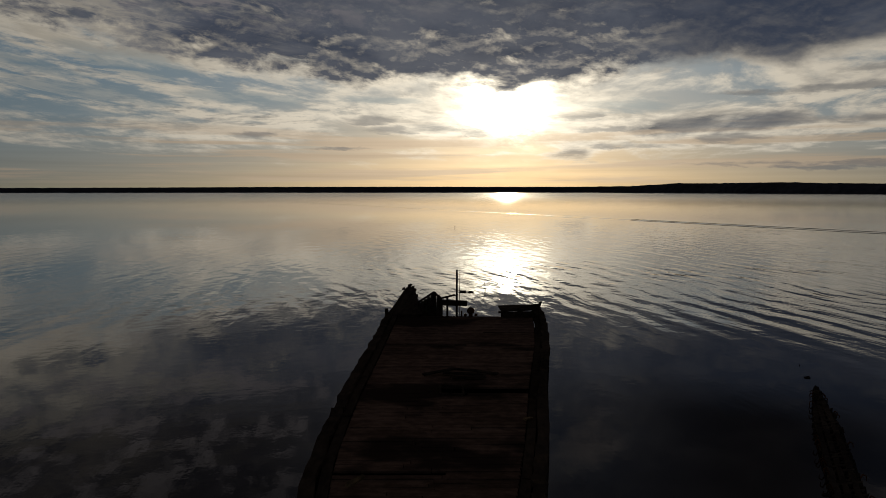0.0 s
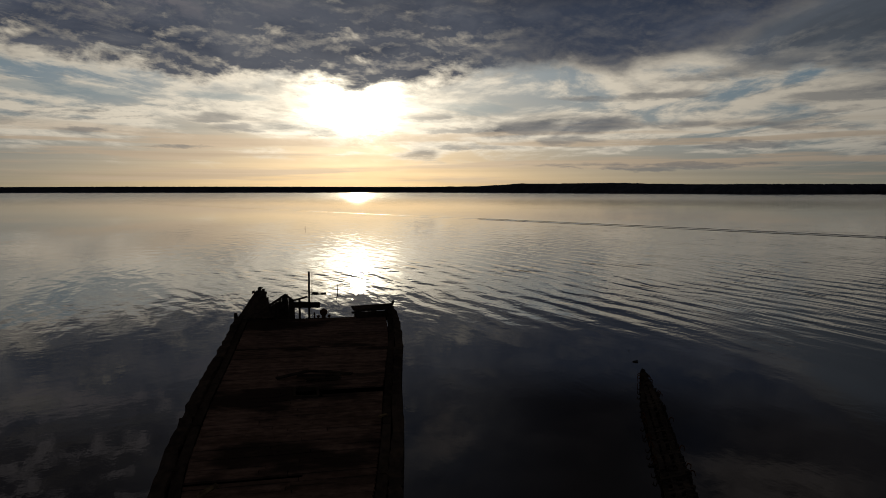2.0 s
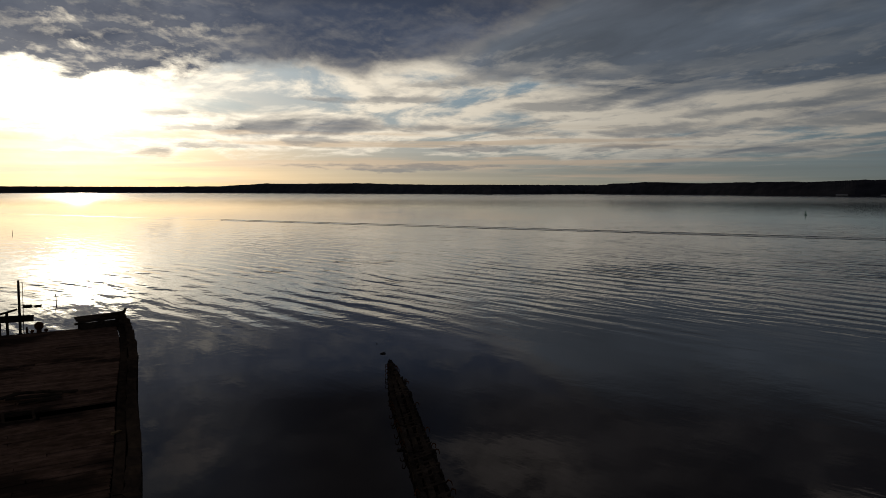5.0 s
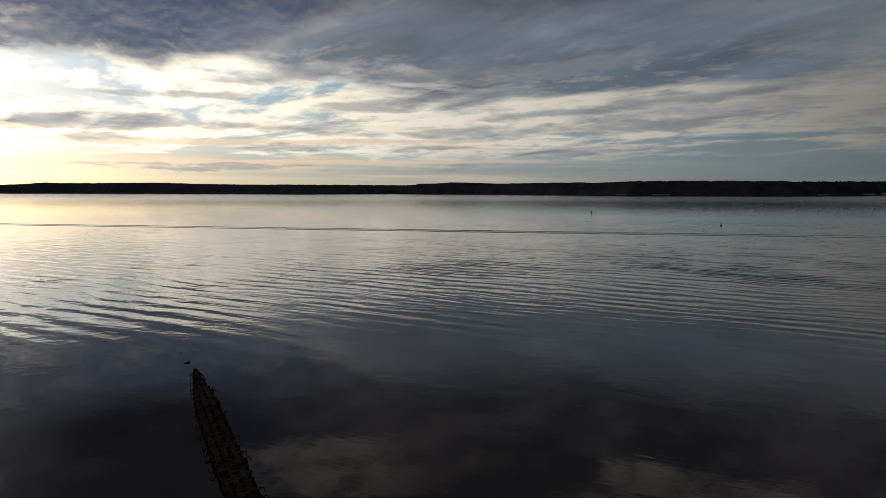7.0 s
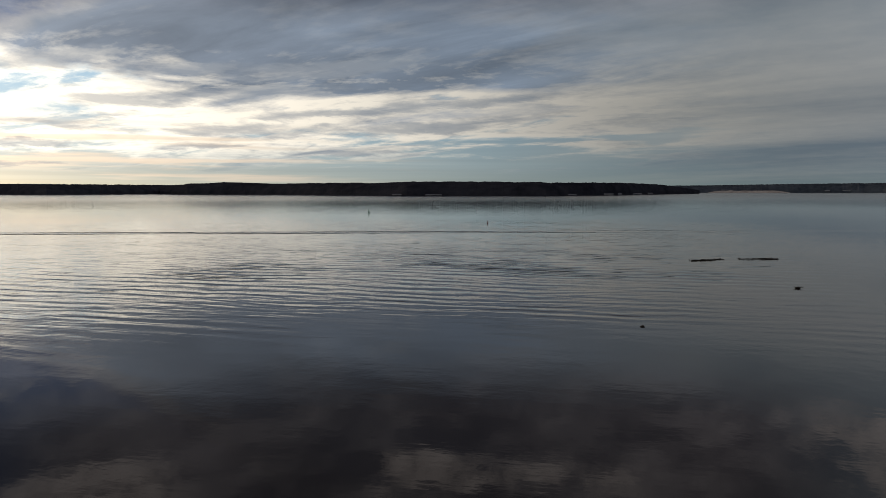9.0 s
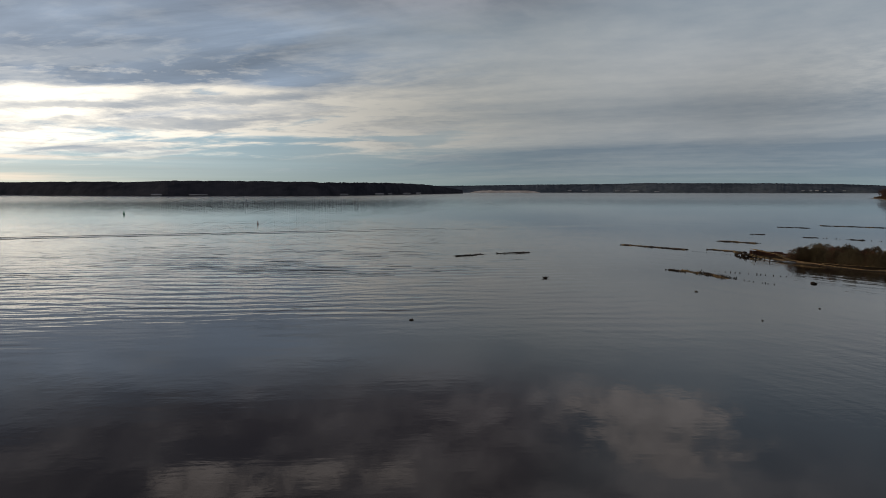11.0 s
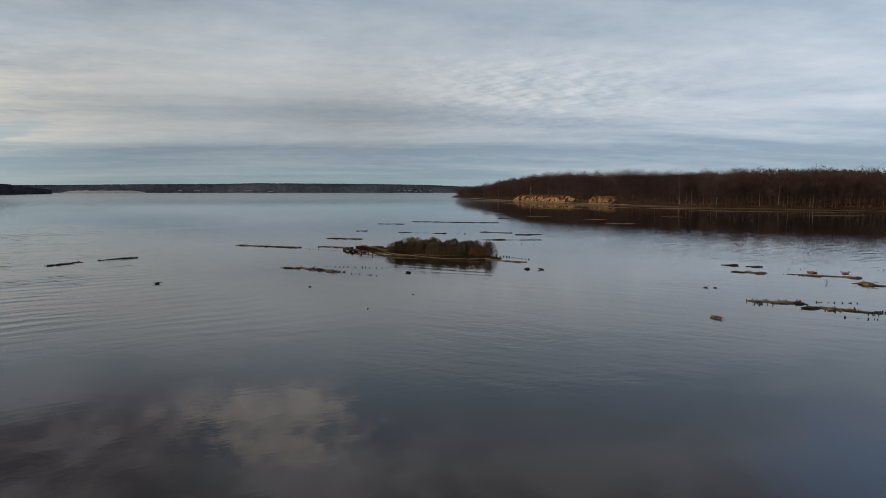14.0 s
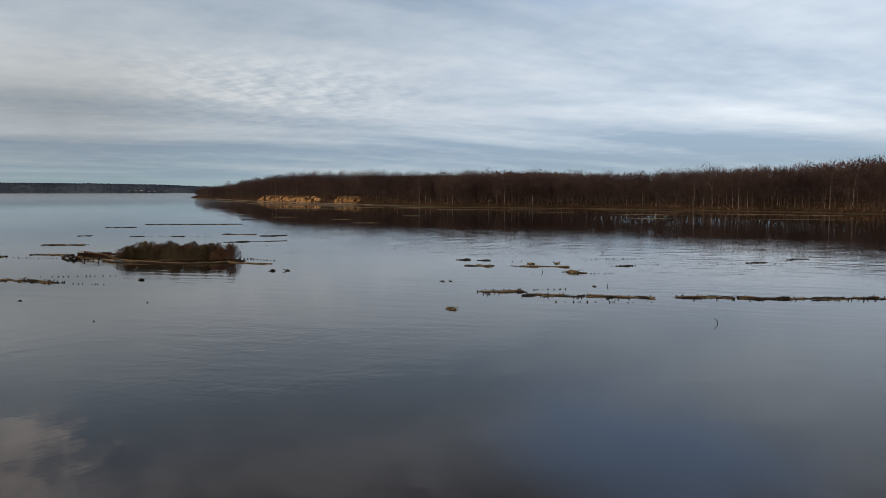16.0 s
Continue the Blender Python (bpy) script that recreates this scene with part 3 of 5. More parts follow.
def clay_bluff(x0, x1, seed):
    """A bare eroded cliff with upright gullies, on the bank between two eastings."""
    lo = min(s for s in np.arange(0, SHORE_S[-1], 1.0) if shore_at(s)[0].x < x1)
    hi = max(s for s in np.arange(0, SHORE_S[-1], 1.0) if shore_at(s)[0].x > x0)
    bm = bmesh.new()
    cols = []
    n = int((hi - lo) / 0.6)
    for i in range(n + 1):
        s = lo + (hi - lo) * i / n
        p, inland = shore_at(s)
        ends = min(1.0, min(i, n - i) / 8.0)
        top = (5.2 + 2.4 * noise.noise(Vector((s * 0.07, seed, 0))) + 1.5 * noise.noise(Vector((s * 0.31, seed, 0))) + 0.8 * noise.noise(Vector((s * 1.1, seed, 0)))) * (0.55 + 0.45 * ends)
        gully = 5.0 * abs(noise.noise(Vector((s * 0.13, seed, 2)))) - 1.2 + 2.4 * noise.noise(Vector((s * 0.42, seed, 5)))
        col = []
        for j in range(9):
            f = j / 8
            a = 6.2 + 4.2 * f ** 0.7 + gully * (0.35 + 0.65 * math.sin(3.14 * min(1, f * 0.9 + 0.1))) + 0.9 * noise.noise(Vector((s * 0.8, f * 4, seed)))
            if j == 8:
                a += 3.0
            col.append(bm.verts.new((p.x + inland.x * a, p.y + inland.y * a, 0.45 + (top - 0.45) * f)))
        cols.append(col)
    for c0, c1 in zip(cols, cols[1:]):
        for j in range(8):
            bm.faces.new((c0[j], c1[j], c1[j + 1], c0[j + 1]))
    bmesh.ops.recalc_face_normals(bm, faces=bm.faces)
    tagged(part("clay_bluff", bm, CLAY), "bare ochre clay bluff with eroded gullies above a beach", "cliff", "clay bluffs")


clay_bluff(528, 672, 3)
clay_bluff(464, 510, 8)


# ---------------------------------------------------------------- bare winter woods
def tube_np(a, b, r0, r1, sides=4):
    a, b = np.array(a, float), np.array(b, float)
    d = (b - a) / (np.linalg.norm(b - a) + 1e-9)
    u = np.cross(d, (0.3, 0.9, 0.1))
    u /= np.linalg.norm(u)
    w = np.cross(d, u)
    q = np.arange(sides) * 2 * math.pi / sides
    ring = np.cos(q)[:, None] * u + np.sin(q)[:, None] * w
    v = np.concatenate([a + ring * r0, b + ring * r1])
    f = []
    for k in range(sides):
        m = (k + 1) % sides
        f += [(k, m, sides + m), (k, sides + m, sides + k)]
    return v, np.array(f)


def join_np(parts):
    vs, fs, n = [], [], 0
    for v, f in parts:
        vs.append(v)
        fs.append(f + n)
        n += len(v)
    return np.concatenate(vs), np.concatenate(fs)


def slivers_np(base, way, length, width, rng):
    """Thin triangles, each from a base point along its way."""
    side = np.cross(way, rng.normal(size=way.shape))
    side /= np.linalg.norm(side, axis=1)[:, None] + 1e-9
    v = np.stack([base - side * width[:, None], base + side * width[:, None], base + way * length[:, None]], 1).reshape(-1, 3)
    return v, np.arange(len(v)).reshape(-1, 3)


def tree_np(seed, height, slim=False):
    """A bare broadleaf tree: trunk and limbs, and a crown of fine twigs."""
    rng = np.random.default_rng(seed)
    wood, ends = [], []
    lean = rng.normal(0, 0.04, 2)
    fork = height * (0.55 if slim else rng.uniform(0.24, 0.38))
    r = height * (0.0058 if slim else 0.0078)
    foot, knee = np.array((0, 0, -0.5)), np.array((lean[0] * fork, lean[1] * fork, fork))
    wood.append(tube_np(foot, knee, r * 1.25, r * 0.8, 6))
    def limb(p, d, length, rad, level):
        bend = d + rng.normal(0, 0.18, 3)
        bend[2] += 0.12
        bend /= np.linalg.norm(bend)
        m = p + d * length * 0.5
        e = m + bend * length * 0.5
        wood.append(tube_np(p, m, rad, rad * 0.75, 3))
        wood.append(tube_np(m, e, rad * 0.75, rad * 0.45, 3))
        ends.append((m, d, length, level))
        ends.append((e, bend, length, level))
        if level < 2:
            for _ in range(3 if level == 0 else 2):
                nd = bend + rng.normal(0, 0.55, 3)
                nd[2] = abs(nd[2]) * 0.8 + 0.1
                nd /= np.linalg.norm(nd)
                limb(m + (e - m) * rng.uniform(0.2, 1.0), nd, length * rng.uniform(0.5, 0.75), rad * 0.5, level + 1)
    for k in range(5):
        q = k * 1.2566 + rng.uniform(-0.4, 0.4)
        out = (rng.uniform(0.35, 0.8) if k else 0.08) * (0.45 if slim else 1.0)
        d = np.array((math.cos(q) * out, math.sin(q) * out, 1.0))
        d /= np.linalg.norm(d)
        limb(knee - np.array((0, 0, fork * rng.uniform(0, 0.25))), d, (height - fork) * rng.uniform(0.42, 0.62), r * 0.55, 0)
    n = 520
    pick = rng.integers(0, len(ends), n)
    base = np.array([ends[i][0] for i in pick]) + rng.normal(0, 0.75, (n, 3))
    way = np.array([ends[i][1] for i in pick]) + rng.normal(0, 0.65, (n, 3))
    way[:, 2] += 0.25
    way /= np.linalg.norm(way, axis=1)[:, None]
    m = 1200                                                  # the rounded mass of fine twigs
    q, u, c = rng.uniform(0, 6.283, m), rng.uniform(0, 1, m) ** 0.45, rng.uniform(-0.95, 1, m)
    ring = np.sqrt(1 - c * c) * u
    dome = np.stack([np.cos(q) * ring * 0.26, np.sin(q) * ring * 0.26, 0.60 + c * u * 0.37], 1) * height
    rim = (u > 0.82)[:, None]
    dome = np.where(rim, dome - (dome - (0, 0, 0.60 * height)) * 0.12, dome)
    out = np.stack([np.cos(q) * ring, np.sin(q) * ring, c * u + 0.25], 1)
    up = np.where(rim, out + rng.normal(0, 0.28, (m, 3)), np.stack([np.cos(q) * 0.5, np.sin(q) * 0.5, 0.3 + c * 0.3], 1) + rng.normal(0, 0.6, (m, 3)))
    up /= np.linalg.norm(up, axis=1)[:, None]
    base, way, n = np.concatenate([base, dome]), np.concatenate([way, up]), n + m
    mid_crown = np.array((0, 0, 0.62 * height))
    off = (base - mid_crown) / (np.array((0.29, 0.29, 0.30)) * height)
    far = np.maximum(np.linalg.norm(off, axis=1), 1.0)[:, None]
    base = mid_crown + (base - mid_crown) / far
    inner = np.concatenate([np.zeros(n - m, bool), u < 0.82])
    twigs = slivers_np(base, way, np.where(inner, rng.uniform(0.6, 1.3, n), rng.uniform(0.8, 1.9, n)), np.where(inner, rng.uniform(0.08, 0.22, n), rng.uniform(0.014, 0.042, n)), rng)
    k = height / max(twigs[0][:, 2].max(), 1.0)
    wood = join_np(wood)
    return (wood[0] * k, wood[1]), (twigs[0] * k, twigs[1])


def mesh_np(name, groups):
    """One mesh of triangles; groups: (vertices, triangles, material)."""
    me = bpy.data.meshes.new(name)
    v, f, mi, n = [], [], [], 0
    for k, (gv, gf, mat) in enumerate(groups):
        v.append(gv)
        f.append(gf + n)
        mi.append(np.full(len(gf), k))
        n += len(gv)
        me.materials.append(mat)
    v, f, mi = np.concatenate(v), np.concatenate(f), np.concatenate(mi)
    me.vertices.add(len(v))
    me.vertices.foreach_set("co", v.astype(np.float32).ravel())
    me.loops.add(len(f) * 3)
    me.loops.foreach_set("vertex_index", f.astype(np.int32).ravel())
    me.polygons.add(len(f))
    me.polygons.foreach_set("loop_start", np.arange(len(f), dtype=np.int32) * 3)
    me.polygons.foreach_set("material_index", mi.astype(np.int32))
    me.update(calc_edges=True)
    return me


def placed(v, x, y, z, turn, scale):
    c, s = math.cos(turn), math.sin(turn)
    return np.stack([x + (v[:, 0] * c - v[:, 1] * s) * scale, y + (v[:, 0] * s + v[:, 1] * c) * scale, z + v[:, 2] * scale], 1)


def build_woods():
    rng = random.Random(77)
    kinds = [tree_np(100 + k, 22.5 + (k % 4) * 1.2, k == 0) for k in range(8)]
    # the front row, each tree a thing of its own
    models = []
    for k, (wood, twigs) in enumerate(kinds):
        pale = k == 0
        ob = new("bare_tree")
        tagged(ob, "tall bare winter tree with a pale trunk" if pale else "tall bare winter tree with brown twigs", "tree", "trees on the headland shore")
        for nm, (v, f), mat in (("trunk", wood, PALE_BARK if pale else BARK), ("crown", twigs, TWIGS)):
            o = new(nm, mesh_np(nm, [(v, f, mat)]))
            o.parent = ob
        models.append(ob)
    s_front = [s for s in np.arange(0, SHORE_S[-1], 1.0) if 40 < shore_at(s)[0].x < 430]
    used = set()
    s = s_front[0]
    while s < s_front[-1]:
        p, inland = shore_at(s)
        a = rng.uniform(9, 17)
        k = rng.randrange(8)
        m = pose(p.x + inland.x * a, p.y + inland.y * a, land_height(s, a) - 0.1, 0, 0, rng.uniform(0, 360)) @ Matrix.Scale(rng.uniform(0.70, 0.93), 4)
        if k not in used:
            used.add(k)
            models[k].matrix_basis = m
        else:
            c = copy_thing(models[k], m)
            c.matrix_basis = m
        s += rng.uniform(2.8, 6.0)
    for k in range(8):
        if k not in used:
            p, inland = shore_at(s_front[0] + 12 * k)
            models[k].matrix_basis = pose(p.x + inland.x * 18, p.y + inland.y * 18, land_height(s_front[0], 18))
    # the woods behind
    vw, fw, vp, fp, vt, ft = [], [], [], [], [], []
    nw = npale = nt = 0
    total = SHORE_S[-1]
    s = 150.0
    while s < total - 60:
        p, inland = shore_at(s)
        seen = p.x > 20
        a = 14.0
        while a < (150 if seen else 70):
            ss, aa = s + rng.uniform(-4, 4), a + rng.uniform(-3, 3)
            if bluff_share(ss) > 0.2:
                aa += 6
            p2, in2 = shore_at(ss)
            k = rng.randrange(8)
            size = rng.uniform(0.80, 1.02) * (0.72 if a > 85 else 0.86 if a > 45 else 1.0) * (0.62 if p2.x > 980 else 0.8 if p2.x > 850 else 1.0)
            args = (p2.x + in2.x * aa, p2.y + in2.y * aa, land_height(ss, aa) - 0.2, rng.uniform(0, 6.28), size)
            (wv, wf), (tv, tf) = kinds[k]
            wf = wf[:300] if a < 45 else wf[:60]      # simpler trees deep in the woods
            tf = tf[::2] if a < 45 else tf[::5]
            if k == 0 and a < 30:
                vp.append(placed(wv, *args)); fp.append(wf + npale); npale += len(wv)
            else:
                vw.append(placed(wv, *args)); fw.append(wf + nw); nw += len(wv)
            vt.append(placed(tv, *args)); ft.append(tf + nt); nt += len(tv)
            a += (6.5 if a < 50 else 11.0) * (1.0 if seen else 1.7)
        s += 6.2 if p.x < 440 else 7.5
        if not seen:
            s += 5
    groups = [(np.concatenate(vw), np.concatenate(fw), BARK), (np.concatenate(vp), np.concatenate(fp), PALE_BARK), (np.concatenate(vt), np.concatenate(ft), TWIGS)]
    tagged(new("woods", mesh_np("woods", groups)), "dense bare brown winter woods on the headland", "woods", kind="stuff")
    # scrub along the bank
    g = np.random.default_rng(4)
    base, way, ln = [], [], []
    for s in np.arange(200.0, total - 300, 1.1):
        p, inland = shore_at(s)
        if bluff_share(s) > 0.3:
            continue
        tall = 1.1 + 2.2 * max(0.0, noise.noise(Vector((s * 0.05, 9, 0))) + 0.35)
        for _ in range(10):
            a = g.uniform(4.5, 16)
            base.append((p.x + inland.x * a + g.normal(0, 0.6), p.y + inland.y * a + g.normal(0, 0.6), land_height(s, a) + g.uniform(0, tall * 0.6)))
            w = g.normal(0, 0.45, 3) + (0, 0, 1)
            way.append(w / np.linalg.norm(w))
            ln.append(tall * g.uniform(0.4, 1.0))
    shore_n = len(ln)
    # thin saplings and undergrowth between the trunks
    for s in np.arange(200.0, total - 300, 1.0):
        p, inland = shore_at(s)
        k = bluff_share(s)
        for _ in range(45):
            a = g.uniform(12 + 5 * k, 70)
            base.append((p.x + inland.x * a + g.normal(0, 0.8), p.y + inland.y * a + g.normal(0, 0.8), land_height(s, a) + g.uniform(0, 9.5)))
            w = g.normal(0, 0.35, 3) + (0, 0, 1)
            way.append(w / np.linalg.norm(w))
            ln.append(g.uniform(1.0, 3.2))
    for s in np.arange(200.0, total - 200, 1.0):
        p, inland = shore_at(s)
        rear = land_height(s, 115)
        for _ in range(45):
            a = g.uniform(75, 150)
            base.append((p.x + inland.x * a + g.normal(0, 0.8), p.y + inland.y * a + g.normal(0, 0.8), rear + g.uniform(-2, 15)))
            w = g.normal(0, 0.35, 3) + (0, 0, 1)
            way.append(w / np.linalg.norm(w))
            ln.append(g.uniform(1.5, 4.0))
    wide = g.uniform(0.05, 0.28, len(ln))
    wide[-45 * len(np.arange(200.0, total - 200, 1.0)):] *= 2.4
    parts = [(*slivers_np(np.array(base)[q], np.array(way)[q], np.array(ln)[q], wide[q], g), m) for q, m in ((slice(0, shore_n), SCRUB), (slice(shore_n, None), TWIGS))]
    tagged(new("scrub", mesh_np("scrub", parts)), "tan and russet scrub and reeds along the bank", "scrub", kind="stuff")


SCRUB = rough_stuff("dry_reeds", (0.024, 0.017, 0.012), (0.115, 0.068, 0.042), 0.05, rough=0.9)
build_woods()


# ---------------------------------------------------------------- mud bars off the headland
def mud_bar(a, b, w, seed):
    rng = random.Random(seed)
    a, b = Vector((*a, 0)), Vector((*b, 0))
    d = (b - a).normalized()
    side = Vector((d.y, -d.x, 0))
    n = max(6, int((b - a).length / 1.5))
    bm = bmesh.new()
    rows = []
    for i in range(n + 1):
        f = i / n
        k = math.sin(math.pi * min(max(f, 0.02), 0.98)) ** 0.5 * (0.6 + 0.8 * abs(noise.noise(Vector((f * n * 0.3, seed, 0)))))
        c = (b - a) * f + side * noise.noise(Vector((f * n * 0.15, seed, 4))) * w
        rows.append([bm.verts.new(c + side * o * w * k + Vector((0, 0, z * k * min(3.0, max(1.0, w / 5.0)) - 0.05))) for o, z in ((-0.8, -0.1), (-0.35, 0.16), (0.1, 0.26), (0.5, 0.15), (0.9, -0.1))])
    for r0, r1 in zip(rows, rows[1:]):
        for j in range(4):
            bm.faces.new((r0[j], r0[j + 1], r1[j + 1], r1[j]))
    bmesh.ops.recalc_face_normals(bm, faces=bm.faces)
    ob = part("mud_bar", bm, MUD)
    ob.location = a
    tagged(ob, "low pale mud bar barely above the water", "mud bar", "mud bars")


MUD = rough_stuff("pale_mud_and_reed", (0.07, 0.055, 0.038), (0.21, 0.165, 0.11), 0.3, bump=0.05)
for k, (a, b, w) in enumerate((((216, -284), (198, -303), 1.6), ((176, -296), (138, -310), 1.5), ((108, -281), (68, -303), 1.6), ((143, -256), (126, -265), 1.2), ((230, -212), (221, -219), 0.9), ((191, -152), (183, -160), 0.7), ((258, -163), (249, -171), 1.2), ((384, -240), (340, -262), 1.6), ((340, -335), (300, -345), 2.5), ((235, -362), (190, -376), 1.5), ((222, -166), (214, -172), 0.7), ((150, -330), (80, -355), 1.8), ((300, -300), (250, -318), 1.6), ((60, -318), (20, -325), 1.6), ((555, -325), (409, -334), 20.0), ((390, -245), (332, -272), 7.0), ((347, -308), (329, -336), 14.0), ((417, -341), (365, -362), 14.0), ((717, -387), (626, -366), 16.0), ((410, -294), (347, -308), 9.0), ((295, -299), (265, -310), 7.0), ((264, -320), (230, -345), 6.0), ((212, -346), (163, -363), 5.0), ((152, -388), (123, -388), 5.0))):
    mud_bar(a, b, w, 30 + k)

# ---------------------------------------------------------------- far buildings and banks
def far_house(az, d, width, depth, height, label="pale low building far off on the wooded bank", base=1.5):
    """A long gabled shed facing the river."""
    x, y = polar(az, d)
    ob = thing("riverside_building", label, "building", (x, y, base), -az, "buildings on the far bank")
    bm = bmesh.new()
    add_beam(bm, (-width / 2, 0, height * 0.35), (width / 2, 0, height * 0.35), depth, height * 0.7)
    wall = part("wall", bm, WHITE_WALL, ob)
    bm = bmesh.new()
    e = depth * 0.58
    pts = [(-e, height * 0.68), (0, height), (e, height * 0.68)]
    v = [[bm.verts.new((sx * width * 0.51, yy, zz)) for yy, zz in pts] for sx in (-1, 1)]
    bm.faces.new(v[0])
    bm.faces.new(v[1][::-1])
    for k in range(3):
        bm.faces.new((v[0][k], v[1][k], v[1][(k + 1) % 3], v[0][(k + 1) % 3]))
    bmesh.ops.recalc_face_normals(bm, faces=bm.faces)
    part("roof", bm, GREY_ROOF, ob, "grey metal roof")
    for k in range(3):
        bm = bmesh.new()
        px = (k - 1) * width * 0.3
        add_beam(bm, (px - width * 0.05, -depth * 0.5 - 0.05, height * 0.3), (px + width * 0.05, -depth * 0.5 - 0.05, height * 0.3), 0.12, height * 0.45)
        part("door", bm, GREY_ROOF, wall)


for az, d, w, h in ((62.2, 1545, 34, 4.5), (65.2, 1530, 60, 4), (76.4, 1570, 30, 5), (79.2, 1740, 40, 6), (80.1, 1820, 16, 7), (81.4, 1990, 40, 6), (82.4, 2130, 26, 7), (94.6, 4195, 60, 14), (95.8, 4190, 90, 10), (98.3, 4165, 60, 12), (99.6, 4110, 110, 10), (101.3, 4080, 70, 12), (111.5, 3990, 34, 9), (112.0, 3990, 26, 12), (112.4, 3990, 40, 16), (112.9, 3990, 30, 12), (113.3, 3990, 24, 10), (114.1, 3990, 34, 9)):
    far_house(az, d + 18, w * (0.6 if d < 3000 else 0.4), 10, h * (0.5 if d < 3000 else 0.36), base=1.5 if d < 3000 else 4.0 + (w % 7))


def pale_bank(az0, az1, d, h):
    bm = bmesh.new()
    rows = []
    for i in range(41):
        az = az0 + (az1 - az0) * i / 40
        k = min(1, i / 5, (40 - i) / 5) * (0.8 + 0.3 * noise.noise(Vector((i * 0.3, 0, 0))))
        rows.append([bm.verts.new((*polar(az, d + a), z)) for a, z in ((0, -0.3), (5, 2), (14, h * k * 0.9 + 0.5), (40, h * k + 0.5), (60, -1))])
    for r0, r1 in zip(rows, rows[1:]):
        for j in range(4):
            bm.faces.new((r0[j], r1[j], r1[j + 1], r0[j + 1]))
    bmesh.ops.recalc_face_normals(bm, faces=bm.faces)
    tagged(part("pale_bank", bm, FAR_SAND), "long pale bare bank across the river", "bank")


pale_bank(86.6, 92.2, 4130, 14)

# ---------------------------------------------------------------- the beached ship with its deck
DECK_Z = 2.44
EDGE_L = [(5.5, -1.3), (8, -2.3), (12, -3.3), (16, -3.55), (18.5, -3.92), (20.5, -4.1), (23, -4.2), (28.6, -4.2), (35.6, -4.02), (42, -3.9), (48.3, -3.8), (52, -3.4), (55.4, -2.7)]
EDGE_R = [(5.5, -0.2), (8, 0.8), (12, 1.6), (16, 2.3), (18.4, 2.72), (23.3, 3.54), (30.6, 4.58), (38.6, 5.87), (44.2, 6.55), (48.5, 6.95), (52, 7.15)]


